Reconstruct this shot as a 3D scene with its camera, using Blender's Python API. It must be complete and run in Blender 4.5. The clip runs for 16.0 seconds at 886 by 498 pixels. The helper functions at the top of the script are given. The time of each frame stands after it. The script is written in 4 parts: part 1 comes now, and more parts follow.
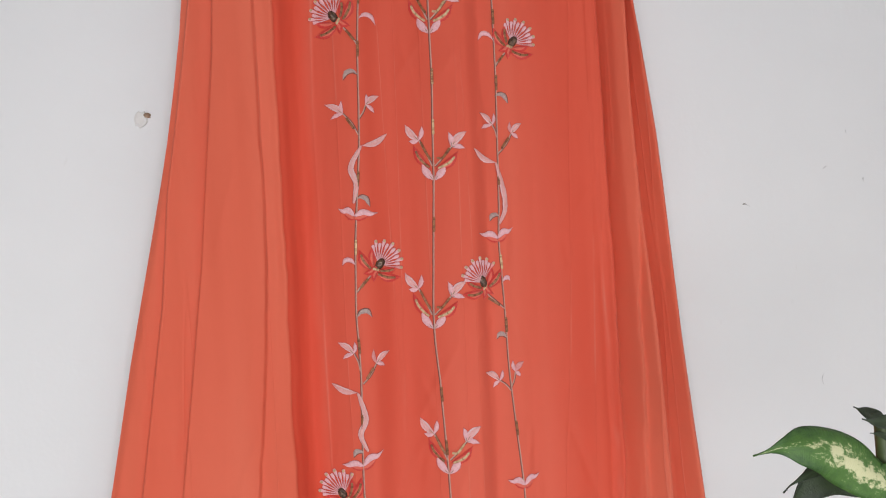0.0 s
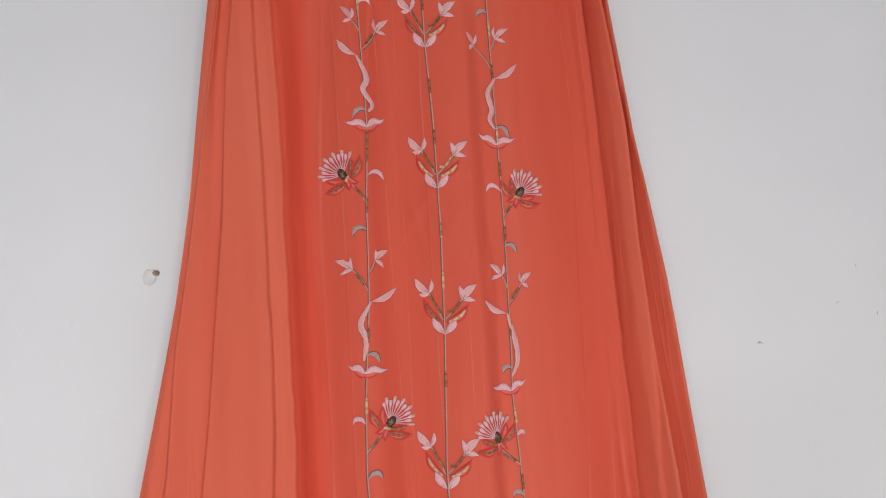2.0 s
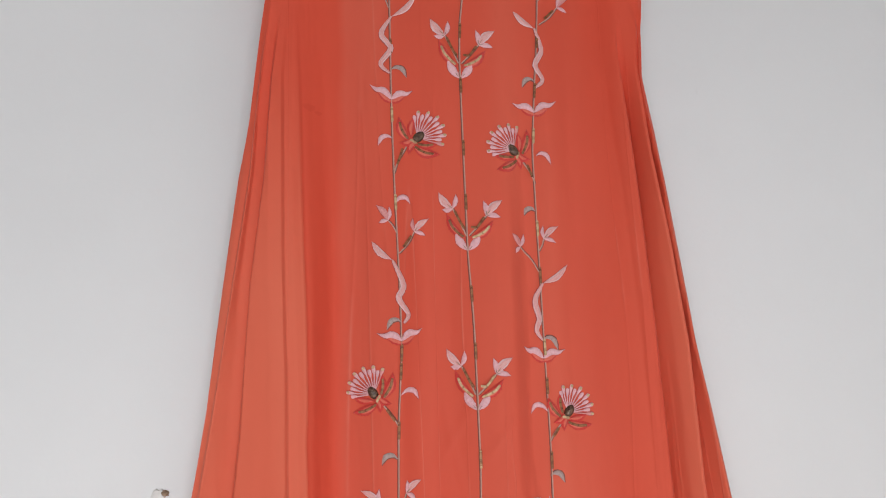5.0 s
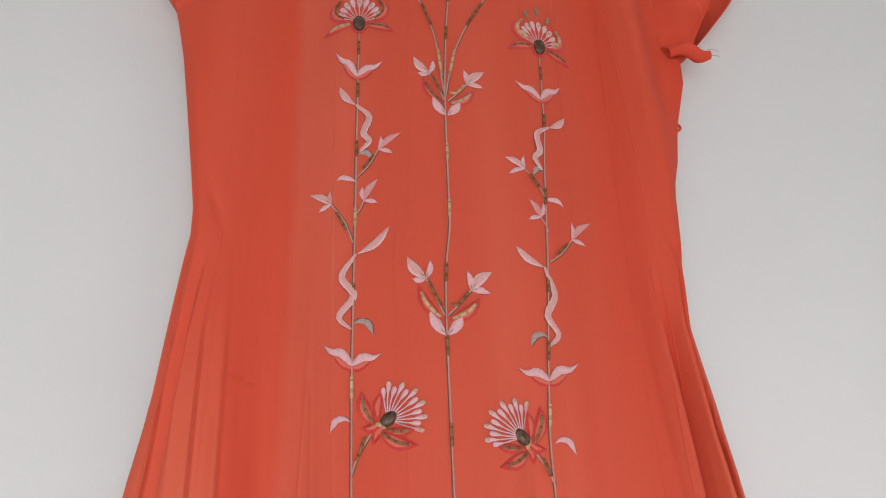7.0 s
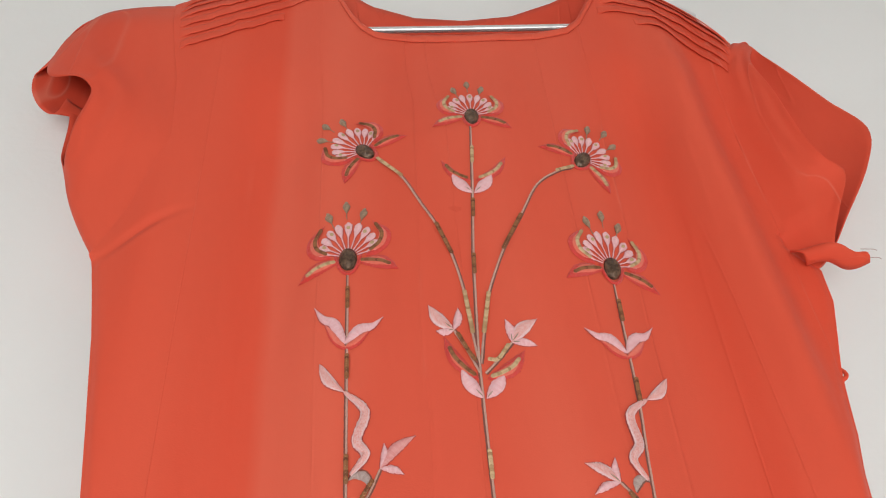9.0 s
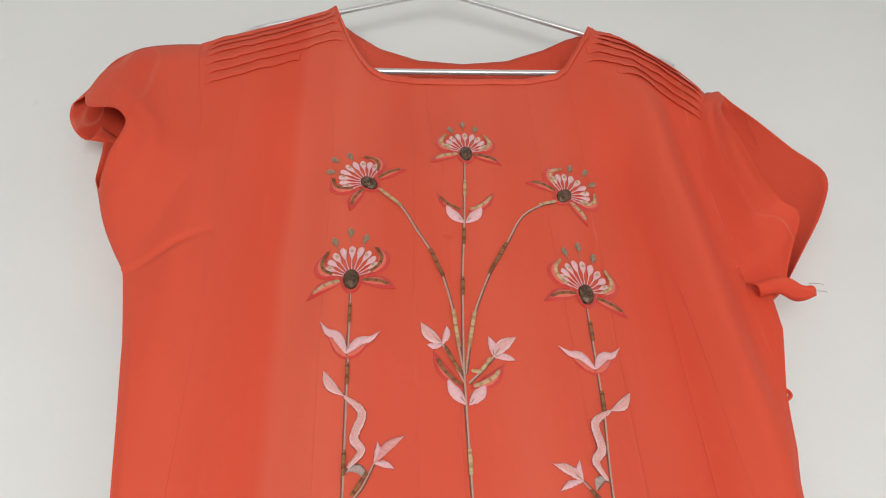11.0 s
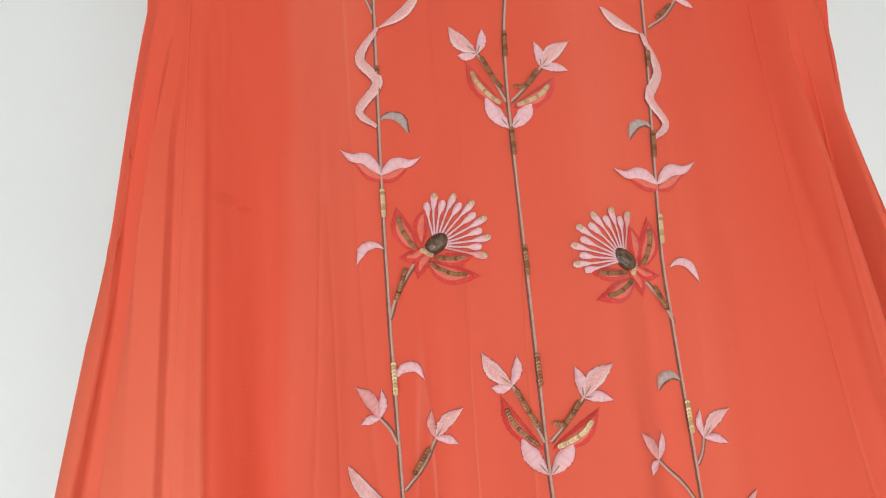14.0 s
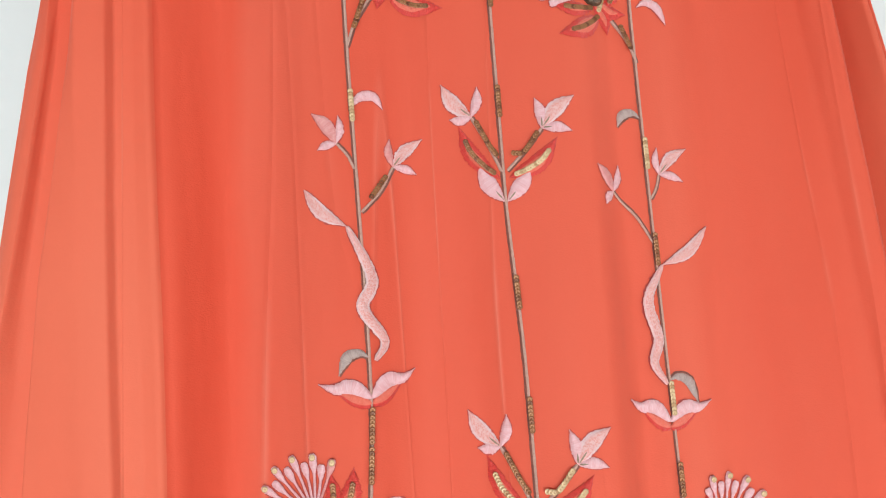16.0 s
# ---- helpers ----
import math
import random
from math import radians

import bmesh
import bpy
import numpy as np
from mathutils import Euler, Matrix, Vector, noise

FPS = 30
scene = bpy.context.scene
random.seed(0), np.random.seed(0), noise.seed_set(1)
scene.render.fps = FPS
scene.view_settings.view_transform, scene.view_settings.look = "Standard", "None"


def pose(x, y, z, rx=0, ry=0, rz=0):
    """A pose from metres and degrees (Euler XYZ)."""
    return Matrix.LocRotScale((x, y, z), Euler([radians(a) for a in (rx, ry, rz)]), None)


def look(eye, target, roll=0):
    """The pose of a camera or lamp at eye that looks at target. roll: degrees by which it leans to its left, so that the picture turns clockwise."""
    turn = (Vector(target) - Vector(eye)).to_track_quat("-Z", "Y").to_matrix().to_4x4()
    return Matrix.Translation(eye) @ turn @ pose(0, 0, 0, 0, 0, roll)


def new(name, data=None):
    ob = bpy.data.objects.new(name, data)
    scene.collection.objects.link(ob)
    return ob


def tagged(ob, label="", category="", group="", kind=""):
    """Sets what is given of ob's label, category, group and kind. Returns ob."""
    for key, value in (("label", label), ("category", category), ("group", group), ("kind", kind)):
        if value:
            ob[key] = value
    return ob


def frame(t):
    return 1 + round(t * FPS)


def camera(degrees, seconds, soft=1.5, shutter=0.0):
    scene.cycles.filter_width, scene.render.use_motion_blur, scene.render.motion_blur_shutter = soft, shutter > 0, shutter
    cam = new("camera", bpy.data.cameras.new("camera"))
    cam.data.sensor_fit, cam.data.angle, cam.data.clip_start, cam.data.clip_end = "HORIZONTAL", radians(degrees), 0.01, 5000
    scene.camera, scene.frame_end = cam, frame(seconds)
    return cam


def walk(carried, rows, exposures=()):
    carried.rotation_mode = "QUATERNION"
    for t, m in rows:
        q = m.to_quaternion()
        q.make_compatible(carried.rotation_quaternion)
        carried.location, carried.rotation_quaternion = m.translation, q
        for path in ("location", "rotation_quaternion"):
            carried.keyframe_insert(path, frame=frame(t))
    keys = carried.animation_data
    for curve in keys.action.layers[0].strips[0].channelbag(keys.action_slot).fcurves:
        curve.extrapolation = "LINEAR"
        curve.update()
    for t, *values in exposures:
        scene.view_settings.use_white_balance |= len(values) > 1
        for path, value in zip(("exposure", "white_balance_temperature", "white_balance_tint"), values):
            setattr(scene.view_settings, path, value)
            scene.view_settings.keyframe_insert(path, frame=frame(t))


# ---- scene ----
cam = camera(62.7, 16.0, soft=1.1)
PATH = [
    (0, (-0.1, -0.722, 0.808), (0.23, 1.25, 0.769), -2.5),
    (0.5, (-0.101, -0.719, 0.821), (0.232, 1.253, 0.827), -2.7),
    (1, (-0.103, -0.717, 0.83), (0.233, 1.253, 0.91), -2.9),
    (1.5, (-0.106, -0.712, 0.842), (0.231, 1.255, 0.976), -3.1),
    (2, (-0.104, -0.715, 0.871), (0.232, 1.247, 1.067), -3.6),
    (2.5, (-0.105, -0.713, 0.921), (0.233, 1.239, 1.201), -3.5),
    (3, (-0.118, -0.699, 0.933), (0.222, 1.242, 1.277), -3.1),
    (3.2, (-0.114, -0.694, 0.957), (0.221, 1.246, 1.309), -3.0),
    (5.3, (-0.094, -0.658, 1.023), (0.153, 1.297, 1.367), -1.9),
    (5.5, (-0.088, -0.629, 1.007), (0.152, 1.299, 1.483), -2.3),
    (6, (-0.107, -0.591, 1.058), (0.181, 1.298, 1.651), -1.9),
    (6.5, (-0.066, -0.548, 1.095), (0.159, 1.317, 1.782), -1.5),
    (7, (-0.06, -0.514, 1.132), (0.182, 1.276, 1.991), -2.1),
    (7.5, (-0.055, -0.502, 1.154), (0.161, 1.233, 2.125), -3.2),
    (8, (-0.048, -0.458, 1.221), (0.133, 1.208, 2.312), -4.2),
    (8.5, (-0.052, -0.408, 1.283), (0.095, 1.22, 2.436), -4.1),
    (9, (-0.033, -0.387, 1.31), (0.097, 1.209, 2.509), -5.0),
    (9.2, (-0.026, -0.394, 1.314), (0.064, 1.191, 2.53), -5.2),
    (11.3, (-0.033, -0.429, 1.275), (0.099, 1.129, 2.521), -3.2),
    (11.5, (-0.035, -0.425, 1.273), (0.108, 1.149, 2.498), -3.5),
    (12, (-0.048, -0.417, 1.259), (0.09, 1.21, 2.414), -3.6),
    (12.5, (-0.054, -0.4, 1.22), (0.08, 1.335, 2.205), -3.4),
    (13, (-0.055, -0.393, 1.198), (0.077, 1.396, 2.083), -3.6),
    (13.5, (-0.056, -0.376, 1.162), (0.09, 1.438, 1.991), -3.7),
    (14, (-0.059, -0.366, 1.13), (0.095, 1.532, 1.74), -4.0),
    (14.5, (-0.063, -0.363, 1.11), (0.117, 1.566, 1.605), -3.9),
    (15, (-0.062, -0.36, 1.098), (0.162, 1.581, 1.529), -3.6),
    (15.5, (-0.06, -0.351, 1.083), (0.168, 1.604, 1.434), -3.4),
    (16, (-0.057, -0.347, 1.068), (0.168, 1.619, 1.36), -3.5),
]
EXPOSURES = [(0, -0.21, 6550, 14), (2.5, -0.28, 6550, 14.5), (5.5, -0.15, 6620, 13), (7.5, 0.03, 6800, 12), (9, 0.30, 6920, 10), (12.5, 0.31, 6750, 7), (14.5, 0.30, 6550, 5), (16, 0.42, 6400, 3)]
walk(cam, [(t, look(eye, target, roll)) for t, eye, target, roll in PATH], EXPOSURES)

# ---- light ----
world = bpy.data.worlds.new("world")
scene.world = world
world.use_nodes = True
sky = world.node_tree.nodes.new("ShaderNodeTexSky")
sky.sky_type, sky.sun_disc = "NISHITA", False
sky.sun_elevation, sky.sun_rotation = radians(40), radians(200)
world.node_tree.links.new(sky.outputs[0], world.node_tree.nodes["Background"].inputs[0])
world.node_tree.nodes["Background"].inputs[1].default_value = 0.1
# Unseen window assumed low in front; place and size tuned to wall tones.
lamp = bpy.data.lights.new("window_light", "AREA")
lamp.shape, lamp.size, lamp.size_y, lamp.energy, lamp.color = "RECTANGLE", 1.5, 0.8, 25, (0.92, 0.965, 1.0)
window_light = new("window_light", lamp)
window_light.matrix_world = look((-0.25, -1.83, 0.55), (-0.25, 0, 0.55))


# ---- materials ----
def material(name):
    m = bpy.data.materials.new(name)
    m.use_nodes = True
    t = m.node_tree
    return m, t, t.nodes["Principled BSDF"]


def add(t, kind, **values):
    n = t.nodes.new("ShaderNode" + kind)
    for k, v in values.items():
        n.inputs[k.replace("_", " ")].default_value = v
    return n


def ramp(t, src, *stops):
    n = t.nodes.new("ShaderNodeValToRGB")
    while len(n.color_ramp.elements) < len(stops):
        n.color_ramp.elements.new(0.5)
    for e, (p, c) in zip(n.color_ramp.elements, stops):
        e.position, e.color = p, (*c, 1)
    t.links.new(src, n.inputs[0])
    return n.outputs[0]


def stretched(t, scale, coord="Object"):
    c, m = t.nodes.new("ShaderNodeTexCoord"), t.nodes.new("ShaderNodeMapping")
    m.inputs["Scale"].default_value = scale
    t.links.new(c.outputs[coord], m.inputs["Vector"])
    return m.outputs[0]


def noise_of(t, vec, scale, detail=4.0, rough=0.55):
    n = add(t, "TexNoise", Scale=scale, Detail=detail, Roughness=rough)
    t.links.new(vec, n.inputs["Vector"])
    return n.outputs["Fac"]


def bump(t, b, height, strength, distance, after=None):
    n = add(t, "Bump", Strength=strength, Distance=distance)
    t.links.new(height, n.inputs["Height"])
    if after:
        t.links.new(after, n.inputs["Normal"])
    t.links.new(n.outputs[0], b.inputs["Normal"])
    return n.outputs[0]


def fabric(name, dark, light, worn=False, above=None, shaded_sides=None):
    m, t, b = material(name)
    # Soft vertical bands of lighter and darker colour stand in for fold shading.
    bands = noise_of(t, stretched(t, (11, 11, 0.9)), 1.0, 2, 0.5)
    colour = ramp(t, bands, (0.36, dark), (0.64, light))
    if above:
        sep, run = t.nodes.new("ShaderNodeSeparateXYZ"), add(t, "MapRange")
        t.links.new(stretched(t, (1, 1, 1)), sep.inputs[0])
        run.inputs["From Min"].default_value, run.inputs["From Max"].default_value = 1.10, 1.31
        t.links.new(sep.outputs["Z"], run.inputs["Value"])
        deepened = add(t, "MixRGB")
        t.links.new(run.outputs[0], deepened.inputs[0])
        t.links.new(colour, deepened.inputs[1])
        t.links.new(ramp(t, bands, (0.36, above[0]), (0.64, above[1])), deepened.inputs[2])
        colour = deepened.outputs[0]
    for pair_of, edge, width, way in shaded_sides or ():
        # the side zones' darker tone is shade painted into the colour, with a wavering edge
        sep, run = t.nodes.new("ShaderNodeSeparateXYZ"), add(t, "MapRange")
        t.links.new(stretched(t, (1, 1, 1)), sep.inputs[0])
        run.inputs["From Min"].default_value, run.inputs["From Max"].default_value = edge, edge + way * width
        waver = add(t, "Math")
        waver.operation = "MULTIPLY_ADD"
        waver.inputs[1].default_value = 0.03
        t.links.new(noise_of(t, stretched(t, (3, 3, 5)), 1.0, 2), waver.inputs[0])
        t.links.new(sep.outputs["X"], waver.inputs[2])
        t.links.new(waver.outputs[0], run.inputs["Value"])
        deepened = add(t, "MixRGB")
        t.links.new(run.outputs[0], deepened.inputs[0])
        t.links.new(colour, deepened.inputs[1])
        t.links.new(ramp(t, bands, (0.36, pair_of[0]), (0.64, pair_of[1])), deepened.inputs[2])
        colour = deepened.outputs[0]
    for spot, size in STAINS if worn else ():
        c, off = t.nodes.new("ShaderNodeTexCoord"), t.nodes.new("ShaderNodeVectorMath")
        off.operation = "SUBTRACT"
        off.inputs[1].default_value = (spot[0], 0, spot[1])
        flat = add(t, "Mapping", Scale=(1 / size, 0, 1.4 / size))
        t.links.new(c.outputs["Object"], off.inputs[0])
        t.links.new(off.outputs[0], flat.inputs["Vector"])
        rag, far = noise_of(t, flat.outputs[0], 1.5, 4), add(t, "VectorMath")
        far.operation = "LENGTH"
        t.links.new(flat.outputs[0], far.inputs[0])
        total = add(t, "Math")
        total.operation = "ADD"
        t.links.new(rag, total.inputs[0])
        t.links.new(far.outputs["Value"], total.inputs[1])
        mix = add(t, "MixRGB", Color1=(0.62, 0.055, 0.028, 1))
        t.links.new(ramp(t, total.outputs[0], (0.85, (0.8, 0.8, 0.8)), (1.05, (1, 1, 1))), mix.inputs[0])
        t.links.new(colour, mix.inputs[2])
        colour = mix.outputs[0]
    lines = ramp(t, noise_of(t, stretched(t, (24, 24, 0.45)), 1.0, 1), (0.491, (0, 0, 0)), (0.5, (1, 1, 1)), (0.509, (0, 0, 0)))
    broken = ramp(t, noise_of(t, stretched(t, (14, 14, 6)), 1.0, 3), (0.52, (0, 0, 0)), (0.66, (0.5, 0.5, 0.5)))
    crease = add(t, "MixRGB", Fac=1.0)
    crease.blend_type = "MULTIPLY"
    t.links.new(lines, crease.inputs[1])
    t.links.new(broken, crease.inputs[2])
    # Wrinkle lines are painted lighter, as the bumps alone catch little light.
    lit_crease = add(t, "MixRGB", Color2=(0.86, 0.26, 0.18, 1))
    t.links.new(crease.outputs[0], lit_crease.inputs[0])
    t.links.new(colour, lit_crease.inputs[1])
    t.links.new(lit_crease.outputs[0], b.inputs["Base Color"])
    b.inputs["Roughness"].default_value = 0.7
    b.inputs["Specular IOR Level"].default_value = 0.25
    b.inputs["Sheen Weight"].default_value = 0.1
    b.inputs["Sheen Roughness"].default_value = 0.4
    b.inputs["Sheen Tint"].default_value = (1.0, 0.72, 0.65, 1)
    wrinkles = bump(t, b, noise_of(t, stretched(t, (26, 26, 9)), 1.0, 3), 0.55, 0.005)
    wrinkles = bump(t, b, lines, 0.3, 0.0012, wrinkles)
    weave = bump(t, b, noise_of(t, stretched(t, (900, 900, 1700)), 1.0, 3), 0.3, 0.0004, wrinkles)
    through_cloth, mixed = add(t, "BsdfTranslucent"), add(t, "MixShader", Fac=0.14)
    t.links.new(lit_crease.outputs[0], through_cloth.inputs["Color"])
    t.links.new(b.outputs[0], mixed.inputs[1])
    t.links.new(through_cloth.outputs[0], mixed.inputs[2])
    t.links.new(mixed.outputs[0], t.nodes["Material Output"].inputs[0])
    return m


def thread(name, dark, light, pitch=1.0, gloss=0.5, open_work=None):
    """Satin stitches that run across a ribbon; u of the UV map is millimetres along it."""
    m, t, b = material(name)
    streaks = noise_of(t, stretched(t, (2.4 / pitch, 1.1, 1), "UV"), 1.0, 3, 0.6)
    patches = noise_of(t, stretched(t, (0.3, 2.0, 1), "UV"), 1.0, 3)
    mix = add(t, "MixRGB", Fac=0.3)
    t.links.new(streaks, mix.inputs[1])
    t.links.new(patches, mix.inputs[2])
    colour = ramp(t, mix.outputs[0], (0.34, dark), (0.62, light))
    if open_work:
        sep = t.nodes.new("ShaderNodeSeparateXYZ")
        t.links.new(stretched(t, (1, 1, 1), "UV"), sep.inputs[0])
        ridge = add(t, "Math")
        ridge.operation = "PINGPONG"
        ridge.inputs[1].default_value = 0.5
        t.links.new(sep.outputs["Y"], ridge.inputs[0])
        inner = ramp(t, ridge.outputs[0], (0.14, (0, 0, 0)), (0.19, (1, 1, 1)))
        cells = add(t, "TexVoronoi", Scale=1.5)
        t.links.new(stretched(t, (1, 5, 1), "UV"), cells.inputs["Vector"])
        holes = ramp(t, cells.outputs["Distance"], (0.3, (1, 1, 1)), (0.65, (0.4, 0.4, 0.4)))
        both = add(t, "MixRGB", Fac=1.0)
        both.blend_type = "MULTIPLY"
        t.links.new(inner, both.inputs[1])
        t.links.new(holes, both.inputs[2])
        over = add(t, "MixRGB", Color2=(*open_work, 1))
        t.links.new(both.outputs[0], over.inputs[0])
        t.links.new(colour, over.inputs[1])
        colour = over.outputs[0]
    t.links.new(colour, b.inputs["Base Color"])
    b.inputs["Roughness"].default_value = gloss
    b.inputs["Sheen Weight"].default_value = 0.2
    bump(t, b, streaks, 0.9, 0.0008)
    return m


def sequin_metal(name, a, c, rough=0.3):
    m, t, b = material(name)
    g = t.nodes.new("ShaderNodeNewGeometry")
    t.links.new(ramp(t, g.outputs["Random Per Island"], (0.0, a), (1.0, c)), b.inputs["Base Color"])
    b.inputs["Metallic"].default_value, b.inputs["Roughness"].default_value = 0.25, rough
    return m


def plain(name, a, c, scale=40.0, rough=0.5, metal=0.0, relief=0.2, depth=0.002):
    m, t, b = material(name)
    f = noise_of(t, stretched(t, (1, 1, 1)), scale, 5)
    t.links.new(ramp(t, f, (0.3, a), (0.7, c)), b.inputs["Base Color"])
    b.inputs["Roughness"].default_value, b.inputs["Metallic"].default_value = rough, metal
    bump(t, b, f, relief, depth)
    return m


def wall_paint(name):
    m, t, b = material(name)
    vec = stretched(t, (1, 1, 1))
    cloud = ramp(t, noise_of(t, vec, 2.2, 5), (0.3, (0.765, 0.765, 0.76)), (0.7, (0.82, 0.82, 0.815)))
    specks = ramp(t, noise_of(t, stretched(t, (60, 60, 22)), 1.0, 2), (0.73, (1, 1, 1)), (0.8, (0.9, 0.89, 0.87)))
    mul = add(t, "MixRGB", Fac=0.8)
    mul.blend_type = "MULTIPLY"
    t.links.new(cloud, mul.inputs[1])
    t.links.new(specks, mul.inputs[2])
    t.links.new(mul.outputs[0], b.inputs["Base Color"])
    b.inputs["Roughness"].default_value = 0.6
    first = bump(t, b, noise_of(t, vec, 14, 4), 0.12, 0.01)
    bump(t, b, noise_of(t, vec, 260, 3), 0.12, 0.001, first)
    return m


STAINS = (((0.003, 1.585), 0.008), ((-0.133, 1.262), 0.012), ((-0.125, 1.258), 0.007))
CREPE = (0.80, 0.110, 0.061), (0.85, 0.154, 0.092)
# Darker coral that paints shade on the sides of the front.
SIDE_SHADE = (0.79, 0.084, 0.041), (0.83, 0.117, 0.064)
CORAL = fabric("coral_crepe", *CREPE, True, None, ((SIDE_SHADE, -0.086, 0.008, -1), (SIDE_SHADE, 0.125, 0.035, 1)))
# Lighter copy of the coral; the sheer pleats' brightness is put into its colour.
LIT_SHEER = fabric("lit_sheer_coral", (0.81, 0.132, 0.069), (0.86, 0.182, 0.104), False, SIDE_SHADE)
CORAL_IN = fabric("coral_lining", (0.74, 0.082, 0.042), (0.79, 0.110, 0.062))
# Deeper coral for the inside of the sleeves; the shade there is painted in.
SLEEVE_SHADE = fabric("shaded_sleeve_coral", (0.75, 0.076, 0.038), (0.79, 0.100, 0.052))
PINK = thread("pink_thread", (0.80, 0.36, 0.38), (0.94, 0.60, 0.64))
ROSE = thread("rose_thread", (0.72, 0.22, 0.22), (0.86, 0.42, 0.40))
LACE = thread("pink_open_stitch", (0.82, 0.48, 0.48), (0.93, 0.68, 0.69), open_work=(0.80, 0.32, 0.28))
RED = thread("red_thread", (0.58, 0.022, 0.016), (0.78, 0.055, 0.040))
CORAL_THREAD = thread("coral_thread", (0.76, 0.115, 0.068), (0.86, 0.19, 0.125))
OLIVE = thread("olive_metal_thread", (0.18, 0.10, 0.055), (0.44, 0.31, 0.20))
GREY = thread("grey_thread", (0.36, 0.24, 0.215), (0.58, 0.44, 0.41))
TAUPE = thread("taupe_thread", (0.52, 0.27, 0.21), (0.74, 0.46, 0.38), 0.7)
BROWN_SEQ = sequin_metal("bronze_sequin", (0.15, 0.045, 0.018), (0.36, 0.15, 0.06), 0.36)
GOLD_SEQ = sequin_metal("gold_sequin", (0.40, 0.22, 0.10), (0.68, 0.48, 0.28), 0.4)
BEAD = plain("smoky_glass_bead", (0.03, 0.014, 0.010), (0.20, 0.12, 0.075), 420, 0.16, 0.3, 0.5)
WALL = wall_paint("white_wall_paint")
PLASTER = plain("bare_plaster", (0.70, 0.68, 0.64), (0.82, 0.81, 0.79), 120, 0.85)
BROWN_SPOT = plain("brown_rawlplug", (0.20, 0.11, 0.06), (0.45, 0.32, 0.22), 300, 0.8)
SCRATCH = plain("grey_scuff", (0.25, 0.24, 0.22), (0.45, 0.44, 0.42), 300, 0.8)
FLOOR = plain("pale_floor_tile", (0.48, 0.45, 0.41), (0.56, 0.53, 0.49), 6, 0.35, 0, 0.05)
CEILING = plain("ceiling_paint", (0.78, 0.78, 0.77), (0.82, 0.82, 0.81), 8, 0.8, 0, 0.05)
ALUMINIUM = plain("satin_aluminium", (0.72, 0.72, 0.73), (0.82, 0.82, 0.83), 90, 0.28, 0.7, 0.1, 0.0005)
STEEL = plain("nail_steel", (0.35, 0.34, 0.33), (0.5, 0.49, 0.47), 200, 0.4, 0.9)
POT = plain("terracotta", (0.36, 0.15, 0.09), (0.48, 0.22, 0.13), 30, 0.85)
SOIL = plain("potting_soil", (0.03, 0.02, 0.015), (0.08, 0.055, 0.04), 120, 0.95, 0, 0.8, 0.01)
CANE = plain("green_cane", (0.03, 0.055, 0.015), (0.07, 0.10, 0.03), 60, 0.5)


def leaf_material(name, green, dark, cream):
    m, t, b = material(name)
    uv = stretched(t, (1, 1, 1), "UV")
    sep = t.nodes.new("ShaderNodeSeparateXYZ")
    t.links.new(uv, sep.inputs[0])
    ridge = add(t, "Math")
    ridge.operation = "PINGPONG"
    ridge.inputs[1].default_value = 0.5
    t.links.new(sep.outputs["Y"], ridge.inputs[0])
    rag = noise_of(t, stretched(t, (3.2, 3.5, 1), "UV"), 1.6, 7, 0.75)
    total = add(t, "Math")
    total.operation = "MULTIPLY_ADD"
    total.inputs[1].default_value = 1.5
    t.links.new(rag, total.inputs[0])
    t.links.new(ridge.outputs[0], total.inputs[2])
    along = add(t, "Math")
    along.operation = "DIVIDE"
    along.inputs[1].default_value = 3.0
    t.links.new(sep.outputs["X"], along.inputs[0])
    tip = ramp(t, along.outputs[0], (0.0, (0, 0, 0)), (0.3, (0.2, 0.2, 0.2)), (0.5, (0.2, 0.2, 0.2)), (0.72, (0, 0, 0)))
    patch = add(t, "Math")
    patch.operation = "ADD"
    t.links.new(total.outputs[0], patch.inputs[0])
    t.links.new(tip, patch.inputs[1])
    total = add(t, "Math")
    total.operation = "MULTIPLY"
    total.inputs[1].default_value = 0.6
    t.links.new(patch.outputs[0], total.inputs[0])
    stops = ((0.42, dark), (0.74, green), (0.81, cream), (0.92, cream)) if cream else ((0.4, dark), (0.75, green))
    t.links.new(ramp(t, total.outputs[0], *stops), b.inputs["Base Color"])
    b.inputs["Roughness"].default_value = 0.5
    bump(t, b, noise_of(t, stretched(t, (40, 4, 1), "UV"), 1.0, 3), 0.25, 0.003)
    return m


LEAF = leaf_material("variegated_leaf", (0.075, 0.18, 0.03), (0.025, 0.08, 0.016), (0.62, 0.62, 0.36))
# Near-black green; for the shaded leaf, the shade is put into this colour.
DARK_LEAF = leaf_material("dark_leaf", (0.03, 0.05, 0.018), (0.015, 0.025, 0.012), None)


# Edging stitches; their dark rim also paints the shadow outline of raised threads.
ROSE_EDGE = thread("rose_red_edging", (0.42, 0.032, 0.026), (0.62, 0.08, 0.062))
BROWN_EDGE = thread("brown_edging", (0.14, 0.035, 0.025), (0.30, 0.09, 0.06))
EDGING = {PINK: ROSE_EDGE, LACE: ROSE_EDGE, ROSE: ROSE_EDGE, TAUPE: BROWN_EDGE, GREY: BROWN_EDGE}


